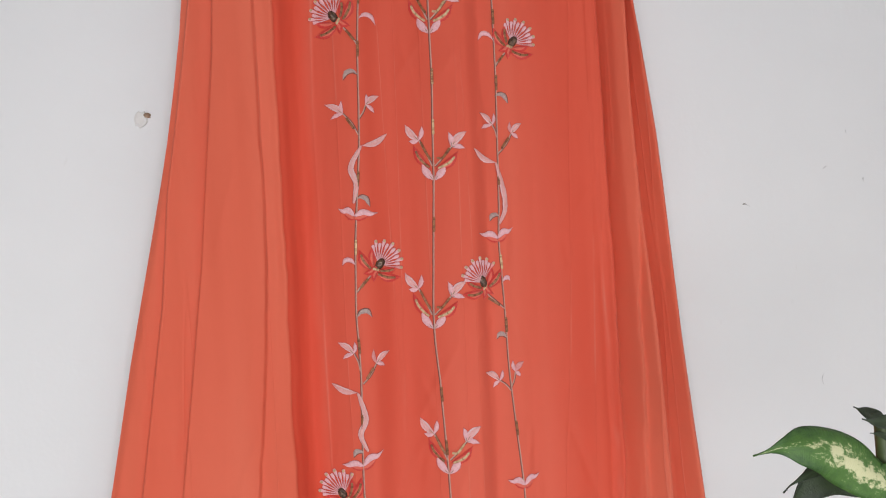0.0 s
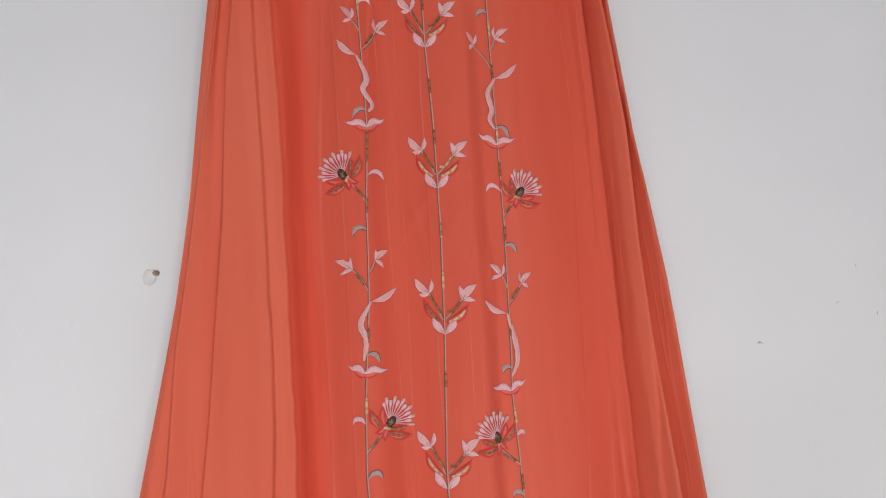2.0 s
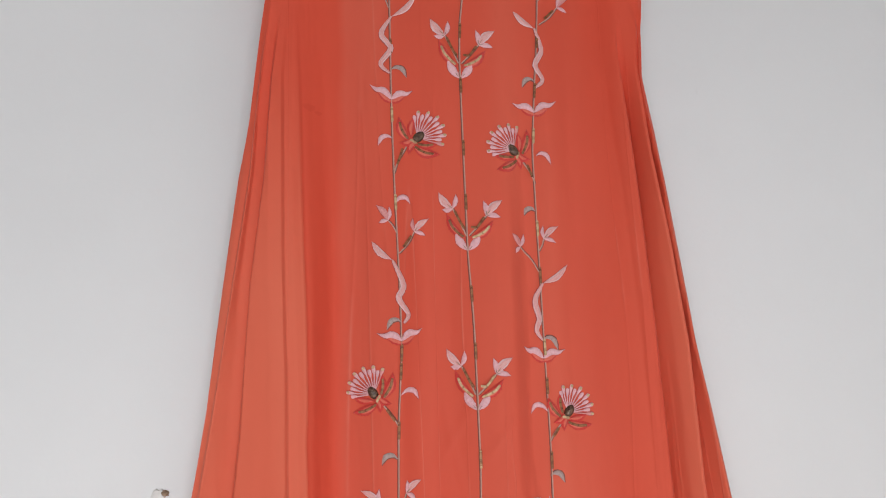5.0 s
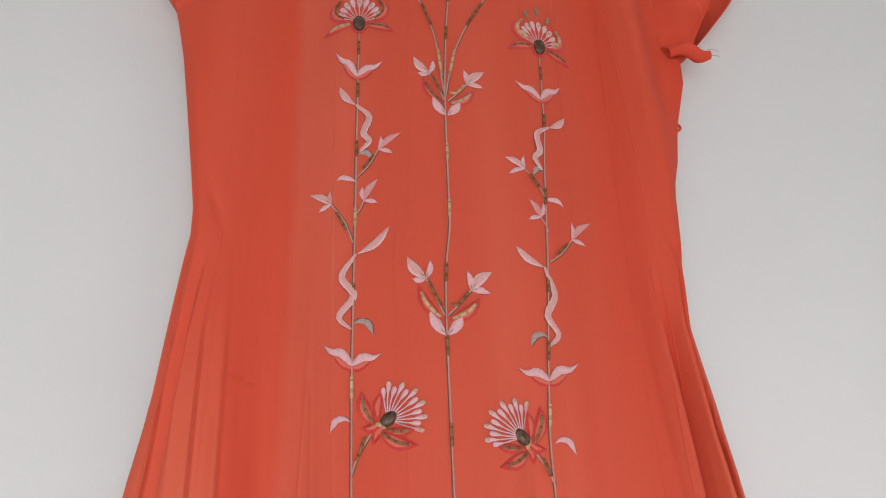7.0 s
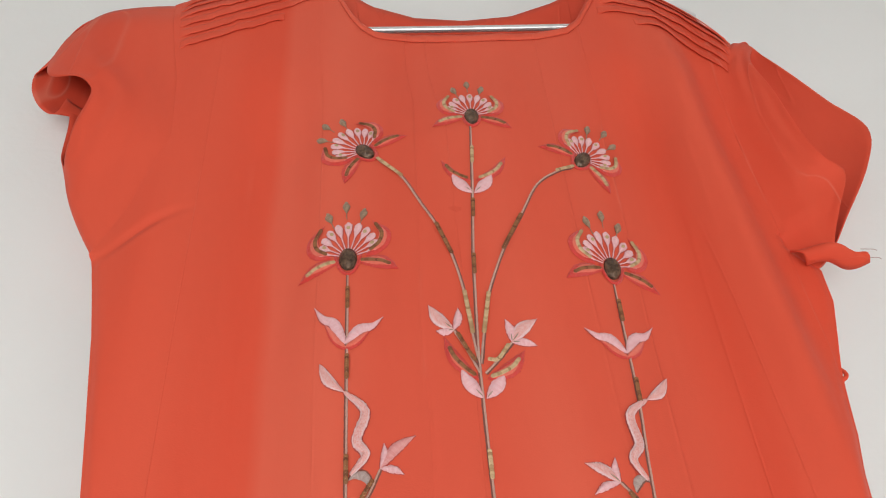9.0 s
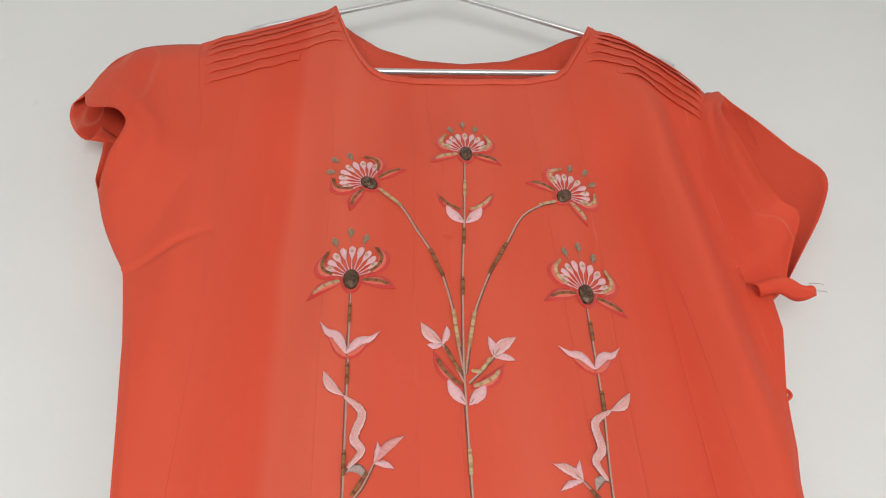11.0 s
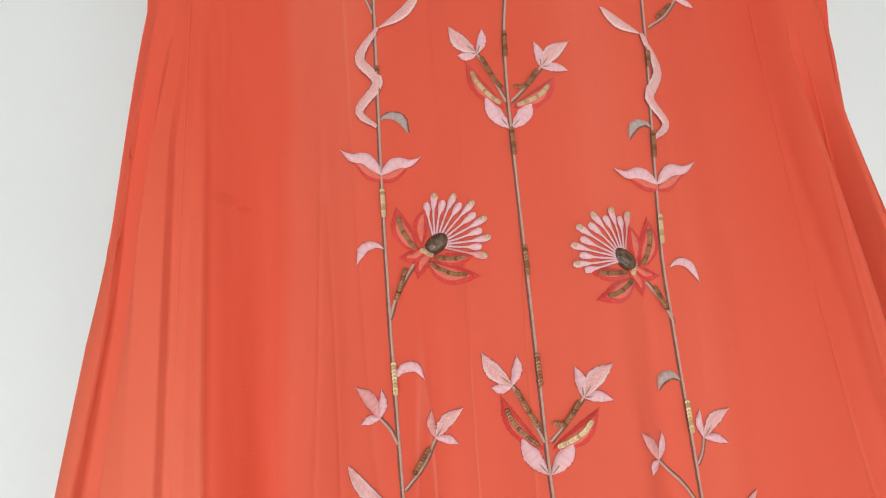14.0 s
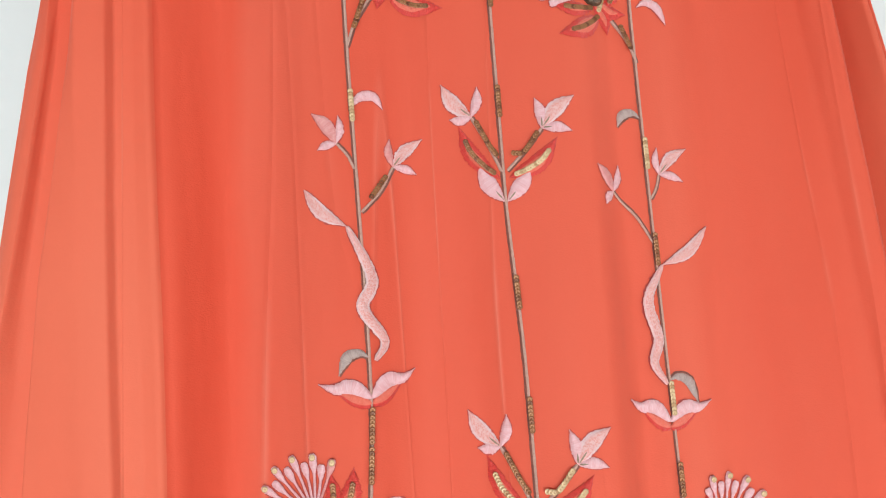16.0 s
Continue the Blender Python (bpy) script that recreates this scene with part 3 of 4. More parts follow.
def armhole(edge, zs):
    """Down the seam of the front, round the underarm and up the back."""
    front = [(edge(z) - math.copysign(0.003, edge(z)), drape(edge(z), z) + 0.0010, z) for z in zs]
    back = [(edge(z), -0.016 - 0.014 * ease(1.74, 1.86, z), z) for z in zs[-2::-1]]
    return front + back[:-1]


sleeve(armhole(LEFT, np.linspace(1.814, 1.567, 30)),
       [(-0.279, -0.038, 1.752), (-0.262, -0.056, 1.718), (-0.240, -0.062, 1.710), (-0.229, -0.062, 1.698), (-0.228, -0.062, 1.685), (-0.234, -0.058, 1.668), (-0.238, -0.050, 1.650), (-0.242, -0.040, 1.648), (-0.253, -0.030, 1.670), (-0.257, -0.028, 1.705), (-0.263, -0.028, 1.728), (-0.266, -0.032, 1.708), (-0.279, -0.030, 1.717), (-0.289, -0.030, 1.734), (-0.290, -0.032, 1.748)],
       lambda i: (-0.018 * max(0, math.cos(2 * math.pi * i)) - 0.004 * max(0, -math.cos(2 * math.pi * i)), puff(i), 0.022 * max(0, math.cos(2 * math.pi * i))), 1, -1)
sleeve(armhole(RIGHT, np.linspace(1.752, 1.541, 28)),
       [(0.250, -0.036, 1.757), (0.228, -0.056, 1.716), (0.228, -0.063, 1.679), (0.231, -0.065, 1.635), (0.238, -0.065, 1.612), (0.250, -0.060, 1.604), (0.238, -0.054, 1.578), (0.230, -0.044, 1.556), (0.257, -0.034, 1.588), (0.290, -0.034, 1.632), (0.304, -0.036, 1.666), (0.288, -0.034, 1.698), (0.270, -0.034, 1.731)],
       lambda i: (0.003, puff(i), 0.006 * max(0, math.cos(2 * math.pi * i))), 2, 1)



def binding():
    """The loose end of the hem under the arm, with two frayed threads."""
    s, rows = Soup(), []
    for k in np.linspace(0, 1, 26):
        x, z = 0.199 + 0.034 * k, 1.552 - 0.003 * k + 0.003 * math.sin(5 * k)
        rows.append([(x + 0.006 * v, -0.050 - 0.009 * math.sin(math.pi * v) - 0.004 * k + 0.003 * math.sin(7 * k + 3 * v), z - v * (0.011 + 0.003 * math.sin(4 * k))) for v in np.linspace(0, 1, 9)])
    s.grid(rows, CORAL)
    ob = part("hem_binding", s, dress, "loose coral hem end with frayed threads")
    ob.modifiers.new("thickness", "SOLIDIFY").thickness = 0.0012
    for dz in (0.002, -0.004):
        t = Soup()
        tube(t, spline([(0.237, -0.056, 1.545 + dz), (0.243, -0.058, 1.543 + dz), (0.248, -0.054, 1.545 + dz)], 0.001), 0.00025, GREY, 5)
        part("loose_thread", t, ob)


binding()
loop = Soup()
tube(loop, spline([(0.200, -0.036, 1.484), (0.2062, -0.038, 1.4795), (0.2066, -0.039, 1.475), (0.200, -0.037, 1.471)], 0.001), 0.0012, CORAL, 8)
part("thread_loop", loop, dress, "small coral thread loop at the side seam")


# ---- the embroidery ----
def lay(soup, pts, width, mat, height=0.0010, lift=0.0004, step=0.0008, rag=0.22, seed=0, across=6, aside=0.0):
    """A band of stitches along (x, z) points; width is a function of 0..1 in metres."""
    if mat in EDGING:
        one_sided = EDGING[mat] is BROWN_EDGE
        lay(soup, pts, lambda q: width(q) + (0.0001 if one_sided else 0.0006), EDGING[mat], 0.0006, 0.0003, step, 0.35, seed + 5, 2, 0.00065 if one_sided else 0.0)
    c = spline(pts, step)
    rows, uvs, run = [], [], 0.0
    n = len(c)
    for i, (x, z) in enumerate(c):
        a, b = c[max(i - 1, 0)], c[min(i + 1, n - 1)]
        dx, dz = b[0] - a[0], b[1] - a[1]
        d = math.hypot(dx, dz) or 1e-6
        nx, nz = -dz / d, dx / d
        if i:
            run += math.hypot(x - c[i - 1][0], z - c[i - 1][1])
        w = width(i / (n - 1))
        row = []
        for j in range(across + 1):
            v = 2 * j / across - 1
            edge = 1 + rag * min(1.0, 0.004 / w) * noise.noise((run * 2700, seed * 3.7 + v, 1.0)) if abs(v) > 0.9 else 1.0
            off = v * w * 0.5 * edge + aside
            px, pz = x + nx * off, z + nz * off
            row.append((px, drape(px, pz) - lift - height * math.sqrt(max(0.0, 1 - v * v)) * min(1.0, w / 0.002), pz))
        rows.append(row)
        uvs.append([(run * 1000, j / across) for j in range(across + 1)])
    soup.grid(rows, mat, uvs)


def leafy(w, peak=0.45):
    return lambda s: max(0.0004, w * (math.sin(math.pi * s ** (math.log(0.5) / math.log(peak))) ** (0.8 if s < peak else 1.15) if 0 < s < 1 else 0))


def even(w):
    return lambda s: w * (0.55 + 0.45 * ease(0, 0.03, s) * ease(0, 0.03, 1 - s))


def sequins(pts, mat, parent, radius=0.0012, gap=0.0014):
    s = Soup()
    c = spline(pts, gap)
    for i, (x, z) in enumerate(c):
        a, b = c[max(i - 1, 0)], c[min(i + 1, len(c) - 1)]
        along = math.atan2(b[1] - a[1], b[0] - a[0])
        y = drape(x, z) - 0.0021
        rows = []
        for r, up in ((0.1, -0.0002), (0.22, 0.0), (0.9, 0.00005), (1.0, -0.0001)):
            ring = []
            for k in range(10):
                u, v = math.cos(k * math.pi / 5) * r * radius, math.sin(k * math.pi / 5) * r * radius
                ring.append((x + u * math.cos(along) - v * math.sin(along), y - up - 0.14 * u, z + u * math.sin(along) + v * math.cos(along)))
            rows.append(ring)
        s.grid(rows, mat, closed=True)
    return tagged(part("sequin_trim", s, parent), kind="stuff")


def outlined_leaf(soup, a, b, bow, w, seed):
    """A red-edged coral leaf from a to b."""
    (x0, z0), (x1, z1) = a, b
    m = ((x0 + x1) / 2 - bow * (z1 - z0), (z0 + z1) / 2 + bow * (x1 - x0))
    lay(soup, [a, m, b], leafy(w, 0.5), RED, 0.0009, step=0.0005, rag=0.4, seed=seed)
    c = spline([a, m, b], 0.0005)
    inner = [c[int(q * (len(c) - 1))] for q in (0.05, 0.3, 0.55, 0.86)]
    lay(soup, inner, leafy(w - 0.0030, 0.5), CORAL_THREAD, 0.0009, 0.0009, seed=seed)
    return [c[int(q * (len(c) - 1))] for q in (0.12, 0.3, 0.55, 0.74)]


def stem(name, pts):
    s = Soup()
    lay(s, pts, even(0.0012), TAUPE, 0.0010, step=0.0015, rag=0.25)
    return part(name, s, dress)


def petal(soup, a, b, w, bow, mat, seed=0, peak=0.5):
    (x0, z0), (x1, z1) = a, b
    m = ((x0 + x1) / 2 - bow * (z1 - z0), (z0 + z1) / 2 + bow * (x1 - x0))
    lay(soup, [a, m, b], leafy(w, peak), mat, 0.0011, step=0.0005, rag=0.3, seed=seed)
    if mat in (PINK, LACE) and w > 0.0045:
        lay(soup, [(x0 + q * (m[0] - x0), z0 + q * (m[1] - z0)) for q in (0.1, 0.4, 0.75)], leafy(0.0008, 0.4), OLIVE, 0.0004, 0.0014, seed=seed)


def spray(x, z, k=1.0, flip=1, seed=0):
    """The spray on the middle stem: two pink leaves, two red-edged leaves and two three-petalled buds."""
    mm = k * 0.001
    at = lambda u, v: (x + flip * u * mm, z + v * mm)
    s = Soup()
    petal(s, at(-0.6, -1), at(-10.5, 15.5), 0.0066 * k, 0.05 * flip, PINK, seed)
    petal(s, at(0.6, -1), at(11, 13), 0.0066 * k, -0.05 * flip, PINK, seed + 1)
    ob = part("embroidered_spray", s, dress, "pink and red stitched leaves with sequins")
    left, right = Soup(), Soup()
    mid = outlined_leaf(left, at(-2, 9), at(-17.5, 33.5), 0.10 * flip, 0.0070 * k, seed)
    leaf = part("embroidered_leaf", left, ob, "red-edged leaf filled with sequins")
    sequins(mid, (BROWN_SEQ, GOLD_SEQ)[seed % 2], leaf)
    mid = outlined_leaf(right, at(2, 9), at(22.5, 24.5), -0.12 * flip, 0.0080 * k, seed + 2)
    leaf = part("embroidered_leaf", right, ob, "red-edged leaf filled with sequins")
    sequins(mid, GOLD_SEQ, leaf)
    for cal, tips, shade in (((-12, 36.5), ((-24, 52, 6.6), (-9, 49.5, 4.2), (-21, 36.5, 4.4)), BROWN_SEQ), ((16.5, 29), ((31, 42.5, 7.0), (14.5, 42.5, 4.6), (29, 27, 4.6)), BROWN_SEQ if seed % 3 else GOLD_SEQ)):
        b = Soup()
        for n, (u, v, w) in enumerate(tips):
            petal(b, at(*cal), at(u, v), w * mm, 0.08 * (-1) ** n, PINK if n else LACE, seed + n)
        lay(b, [at(*cal), at(cal[0] * 0.5, cal[1] * 0.66), at(cal[0] * 0.08, 12)], even(0.0013), TAUPE)
        bud = part("embroidered_bud", b, ob, "pink stitched bud")
        sequins([at(cal[0] * 0.85, cal[1] * 0.92), at(cal[0] * 0.5, cal[1] * 0.66), at(cal[0] * 0.25, 19)], shade, bud)


def pair(x, z, lx, lz, rx, rz, seed=0):
    """Two pink leaves like open wings, red below."""
    s = Soup()
    for tx, tz in ((lx, lz), (rx, rz)):
        low = [(x + q * (tx - x), z + 0.0004 + h * (tz - z)) for q, h in ((0.0, 0.0), (0.3, 0.2), (0.66, 0.55))]
        lay(s, low, leafy(0.0044, 0.4), RED, 0.0007, step=0.0005, rag=0.4, seed=seed)
        lay(s, [(px, pz + 0.0010) for px, pz in low], leafy(0.0040, 0.4), CORAL_THREAD, 0.0007, 0.0007, seed=seed + 2)
        lay(s, [(x, z + 0.0035), (x + 0.35 * (tx - x), z + 0.0040 + 0.42 * (tz - z)), (x + 0.7 * (tx - x), z + 0.0012 + 0.66 * (tz - z)), (tx, tz)], leafy(0.0058, 0.42), PINK, 0.0011, 0.0009, seed=seed + 1)
    return part("embroidered_wing_leaf", s, dress, "pair of pink stitched leaves with red underside")


def wavy(tip, *pts, flip=1, seed=0):
    """A long winding pink leaf in open stitches, with a pointed leaf at its top."""
    s = Soup()
    a = pts[0]
    m = ((tip[0] + a[0]) / 2 + 0.10 * (a[1] - tip[1]) * flip, (tip[1] + a[1]) / 2 - 0.10 * (a[0] - tip[0]) * flip)
    lay(s, [tip, m, a], leafy(0.0056, 0.5), LACE, 0.0010, 0.0007, seed=seed)
    lay(s, list(pts), lambda q: 0.0013 + 0.0038 * math.sin(math.pi * min(1, max(0, q))) ** 0.6, LACE, 0.0012, 0.0013, seed=seed + 1, across=8)
    return part("embroidered_wavy_leaf", s, dress, "winding pale pink leaf in open stitches")


def crescent(root, tip, mat, seed=0, rise=0.38):
    s = Soup()
    (x0, z0), (x1, z1) = root, tip
    d = math.hypot(x1 - x0, z1 - z0)
    lay(s, [root, (x0 + 0.35 * (x1 - x0), z0 + 0.4 * (z1 - z0) + rise * d * 0.8), (x0 + 0.78 * (x1 - x0), z0 + 0.7 * (z1 - z0) + rise * d * 0.75), (x1 + 0.06 * (x1 - x0), z1 - 0.18 * d)], leafy(0.0044, 0.55), mat, seed=seed)
    return part("embroidered_crescent", s, dress, "pink stitched crescent leaf" if mat is PINK else "grey stitched crescent leaf")


def bud(base, long, upright, low, joint, shade=None, rosy=1):
    """A three-petalled bud on a stalk; the petals' tips are in millimetres from its base."""
    s, (bx, bz), (jx, jz) = Soup(), base, joint
    seed = int(1000 * bz)
    for n, ((u, v), w) in enumerate(((long, 0.0054), (upright, 0.0034), (low, 0.0037))):
        petal(s, base, (bx + 0.001 * u, bz + 0.001 * v), w, 0.09 * (-1) ** n * (1 if u > 0 else -1), ROSE if n == rosy else LACE if n == 0 else PINK, seed + n)
    dx, dz = bx - jx, bz - jz
    lay(s, [base, ((bx + jx) / 2 + 0.06 * dz, (bz + jz) / 2 - 0.06 * dx), joint], even(0.0011), TAUPE)
    ob = part("embroidered_bud", s, dress, "pink stitched three-petalled bud on a stalk")
    if shade:
        sequins([(jx + 0.75 * dx, jz + 0.75 * dz), (jx + 0.32 * dx, jz + 0.32 * dz)], shade, ob)
    return ob


def bead(parent, x, z, a, b, angle, mat=BEAD):
    s, rows = Soup(), []
    y = drape(x, z) - 0.0006
    for lat in np.linspace(0, math.pi / 2, 7):
        ring = []
        for k in range(18):
            u, v = a * math.cos(lat) * math.cos(k * math.pi / 9), b * math.cos(lat) * math.sin(k * math.pi / 9)
            ring.append((x + u * math.cos(angle) - v * math.sin(angle), y - 0.0032 * math.sin(lat), z + u * math.sin(angle) + v * math.cos(angle)))
        rows.append(ring)
    s.grid(rows, mat, closed=True)
    return part("bead", s, parent, "dark smoky bead")


def local(x, z, degrees, k):
    """Millimetres across and along an axis that leans to the right by degrees."""
    c, q = math.cos(radians(degrees)), math.sin(radians(degrees))
    return lambda u, v: (x + 0.001 * k * (u * c + v * q), z + 0.001 * k * (-u * q + v * c))


def chest_flower(x, z, degrees, k=1.0, seed=0):
    at = local(x, z, degrees, k)
    s = Soup()
    rows = []
    for side in (-1, 1):
        rows.append((outlined_leaf(s, at(side * 5, -3), at(side * 27.5, -12.5), 0.10 * side, 0.0086 * k, seed), (BROWN_SEQ, GOLD_SEQ)[(seed + (side > 0)) % 3 == 0]))
        arc = [at(side * 9.5, 0), at(side * 17.5, 5), at(side * 20, 14), at(side * 13.5, 24)]
        lay(s, arc, leafy(0.0078 * k, 0.45), RED, 0.0009, seed=seed)
        lay(s, [at(side * 11.5, 2), at(side * 17.3, 6), at(side * 19.3, 13.5), at(side * 15, 21.5)], leafy(0.0054 * k, 0.45), CORAL_THREAD, 0.0009, 0.0009, seed=seed)
        rows.append(([at(side * 12.5, 3), at(side * 17.3, 7.5), at(side * 18.6, 13.5), at(side * 15.5, 20)], (GOLD_SEQ, BROWN_SEQ)[seed % 2]))
    lay(s, [at(-7, 1), at(-4, -8), at(0, -11), at(4, -8), at(7, 1)], even(0.0022), RED, seed=seed)
    ob = part("embroidered_flower", s, dress, "stitched flower with pink stamens, sequins and bead")
    for pts, mat in rows:
        sequins(pts, mat, ob, 0.0012, 0.0013)
    for n, deg in enumerate(np.linspace(-76, 76, 11)):
        st = Soup()
        r = (21.5 + 2.5 * math.cos(radians(2 * deg))) * (0.82 + 0.18 * math.cos(radians(deg)))
        u, v = math.sin(radians(deg)), math.cos(radians(deg))
        lay(st, [at(5 * u, 5 * v), at(0.6 * r * u, 0.6 * r * v), at(r * u, r * v)], lambda q: 0.0007 + 0.0036 * k * ease(0.42, 0.82, q) * (1 - ease(0.93, 1.0, q) * 0.7), PINK, 0.0009, 0.0006, seed=n)
        stamen = part("stamen", st, ob)
        if n % 2:
            sequins([at(0.82 * r * u, 0.82 * r * v), at(0.83 * r * u, 0.83 * r * v)], GOLD_SEQ, ob, 0.0011, 0.01)
    for deg, r in ((-21, 33), (-2, 38), (16, 33)):
        dr = Soup()
        u, v = math.sin(radians(deg)), math.cos(radians(deg))
        lay(dr, [at(u * (r - 11), v * (r - 11)), at(u * (r - 5), v * (r - 5))], even(0.0005), OLIVE)
        lay(dr, [at(u * (r - 7), v * (r - 7)), at(u * (r - 3), v * (r - 3)), at(u * (r + 2), v * (r + 2))], leafy(0.0044 * k, 0.6), OLIVE, 0.0016, 0.0006)
        part("stitched_drop", dr, ob, "grey stitched teardrop")
    bead(ob, *at(0, -1.5), 0.0050 * k, 0.0074 * k, radians(-degrees))
    return ob


def skirt_flower(x, z, degrees, jx, jz, k=1.0, seed=0):
    at = local(x, z, degrees, k)
    s, rows = Soup(), []
    for side in (-1, 1):
        rows.append((outlined_leaf(s, at(side * 3, -9), at(side * 27, 2 + 3 * side), -0.10 * side, 0.0098 * k, seed), BROWN_SEQ))
        rows.append((outlined_leaf(s, at(side * 4, -5), at(side * 17.5, 10), -0.08 * side, 0.0070 * k, seed + 1), BROWN_SEQ))
    rows.pop(3 if seed % 2 else 1)
    petal(s, at(0, 0), at(0, -16), 0.0058 * k, 0.0, RED, seed)
    for side in (-1, 1):
        outlined_leaf(s, at(side * 2, -3), at(side * 7, -18), -0.14 * side, 0.0068 * k, seed + 3)
    lay(s, [at(0, -14), ((at(0, -19)[0] + jx) / 2, (at(0, -19)[1] + jz) / 2 + 0.001), (jx, jz)], even(0.0013), TAUPE)
    ob = part("embroidered_flower", s, dress, "red and pink stitched flower with sequins and bead")
    for pts, mat in rows:
        sequins(pts, mat, ob)
    sequins([at(0, -20), ((2 * at(0, -19)[0] + 3 * jx) / 5, (2 * at(0, -19)[1] + 3 * jz) / 5)], BROWN_SEQ, ob)
    sequins([at(-2, -7), at(2.5, -5)], GOLD_SEQ, ob)
    for n, deg in enumerate(np.linspace(-58, 58, 12)):
        st = Soup()
        r = 26.5 - 0.05 * abs(deg) + (2.5 if n % 2 else -1.5)
        u, v = math.sin(radians(deg)), math.cos(radians(deg))
        bow = 2.0 * math.sin(radians(2 * deg))
        lay(st, [at(4 * u, 4 * v), at(0.55 * r * u + bow * 0.4, 0.55 * r * v), at(r * u, r * v)], lambda q: 0.0010 + 0.0024 * k * ease(0.58, 0.85, q) * (1 - ease(0.94, 1.0, q) * 0.7), PINK if deg < 48 else ROSE, 0.0009, 0.0006, seed=n)
        part("stamen", st, ob)
        if n % 2:
            sequins([at(0.93 * r * u, 0.93 * r * v), at(0.94 * r * u, 0.94 * r * v)], GOLD_SEQ, ob, 0.0012, 0.01)
    bead(ob, *at(0, 1), 0.0046 * k, 0.0070 * k, radians(-degrees))
    return ob


LEFT_STEM = curve((0.45, -0.070), (0.594, -0.071), (0.69, -0.069), (0.737, -0.071), (0.80, -0.069), (0.839, -0.066), (0.897, -0.061), (0.985, -0.059), (1.05, -0.055), (1.1, -0.056), (1.2, -0.059), (1.264, -0.060), (1.56, -0.060))
MID_STEM = curve((0.45, 0.012), (0.586, 0.008), (0.669, 0.004), (0.724, 0.0), (0.794, 0.003), (0.86, 0.006), (0.954, 0.008), (1.064, 0.007), (1.13, 0.004), (1.3, 0.002), (1.335, 0.003), (1.37, 0.007), (1.484, 0.007), (1.544, 0.010), (1.603, 0.015), (1.66, 0.019))
RIGHT_STEM = curve((0.45, 0.088), (0.571, 0.082), (0.631, 0.076), (0.68, 0.072), (0.737, 0.070), (0.798, 0.067), (0.853, 0.069), (0.96, 0.071), (1.1, 0.069), (1.218, 0.067), (1.266, 0.070), (1.327, 0.076), (1.42, 0.082), (1.467, 0.087), (1.56, 0.090))
BROWN_AT = {"left": (1.529, 1.487, 1.434, 1.318, 1.043, 1.028, 0.98, 0.862, 0.71, 0.64), "middle": (1.585, 1.544, 1.332, 1.280, 1.222, 1.173, 1.092, 1.043, 0.955, 0.818, 0.66, 0.61), "right": (1.515, 1.467, 1.397, 1.327, 1.278, 1.108, 1.012, 0.95, 0.86, 0.72, 0.62)}
GOLD_AT = {"left": (1.376, 1.253, 1.173, 0.80), "middle": (1.628, 1.430, 1.382, 0.908, 0.954), "right": (1.235, 1.150, 1.045, 0.78)}
for name, line, top in (("left", LEFT_STEM, 1.545), ("middle", MID_STEM, 1.655), ("right", RIGHT_STEM, 1.535)):
    body = stem("embroidered_stem", [(line(z), z) for z in np.arange(HEM + 0.01, top, 0.03)] + [(line(top), top)])
    for places, mat in ((BROWN_AT, BROWN_SEQ), (GOLD_AT, GOLD_SEQ)):
        for z in places[name]:
            sequins([(line(z - 0.006), z - 0.006), (line(z + 0.006), z + 0.006)], mat, body, 0.0012)

# flowers of the yoke, with the two bent side stems
for x, z, lean, k, seed in ((0.020, 1.6655, 2, 0.95, 0), (-0.051, 1.640, -42, 0.98, 1), (0.089, 1.629, 38, 0.98, 2), (-0.060, 1.557, 0, 1.04, 3), (0.090, 1.545, 4, 1.04, 4)):
    chest_flower(x, z, lean, k, seed)
for pts in ([(-0.042, 1.631), (-0.028, 1.614), (-0.017, 1.590), (-0.009, 1.573), (-0.002, 1.552), (0.003, 1.525), (0.005, 1.500), (0.007, 1.482)], [(0.080, 1.620), (0.069, 1.615), (0.054, 1.603), (0.041, 1.579), (0.028, 1.555), (0.016, 1.524), (0.011, 1.500), (0.008, 1.482)]):
    body = stem("embroidered_stem", pts)
    sequins(pts[0:2], GOLD_SEQ, body, 0.0013)
    sequins(pts[3:5], BROWN_SEQ, body, 0.0013)
    sequins(pts[5:7], GOLD_SEQ, body, 0.0013)
yoke = Soup()
petal(yoke, (0.0145, 1.597), (0.0025, 1.613), 0.0075, 0.05, PINK)
petal(yoke, (0.0155, 1.597), (0.0280, 1.613), 0.0075, -0.05, PINK)
a = outlined_leaf(yoke, (0.014, 1.607), (-0.003, 1.624), 0.12, 0.006, 3)
b = outlined_leaf(yoke, (0.017, 1.607), (0.038, 1.627), -0.12, 0.0065, 4)
yoke_leaves = part("embroidered_spray", yoke, dress, "pink stitched leaves with sequinned leaves above")
sequins(a, BROWN_SEQ, yoke_leaves)
sequins(b, GOLD_SEQ, yoke_leaves)

for n, (x, z, k) in enumerate(((0.008, 1.464, 1.04), (0.002, 1.288, 1.08), (0.004, 1.131, 1.0), (0.007, 0.995, 0.98), (0.006, 0.860, 1.0), (0.0, 0.722, 1.0), (0.008, 0.586, 1.0))):
    spray(x, z, k, 1, n)

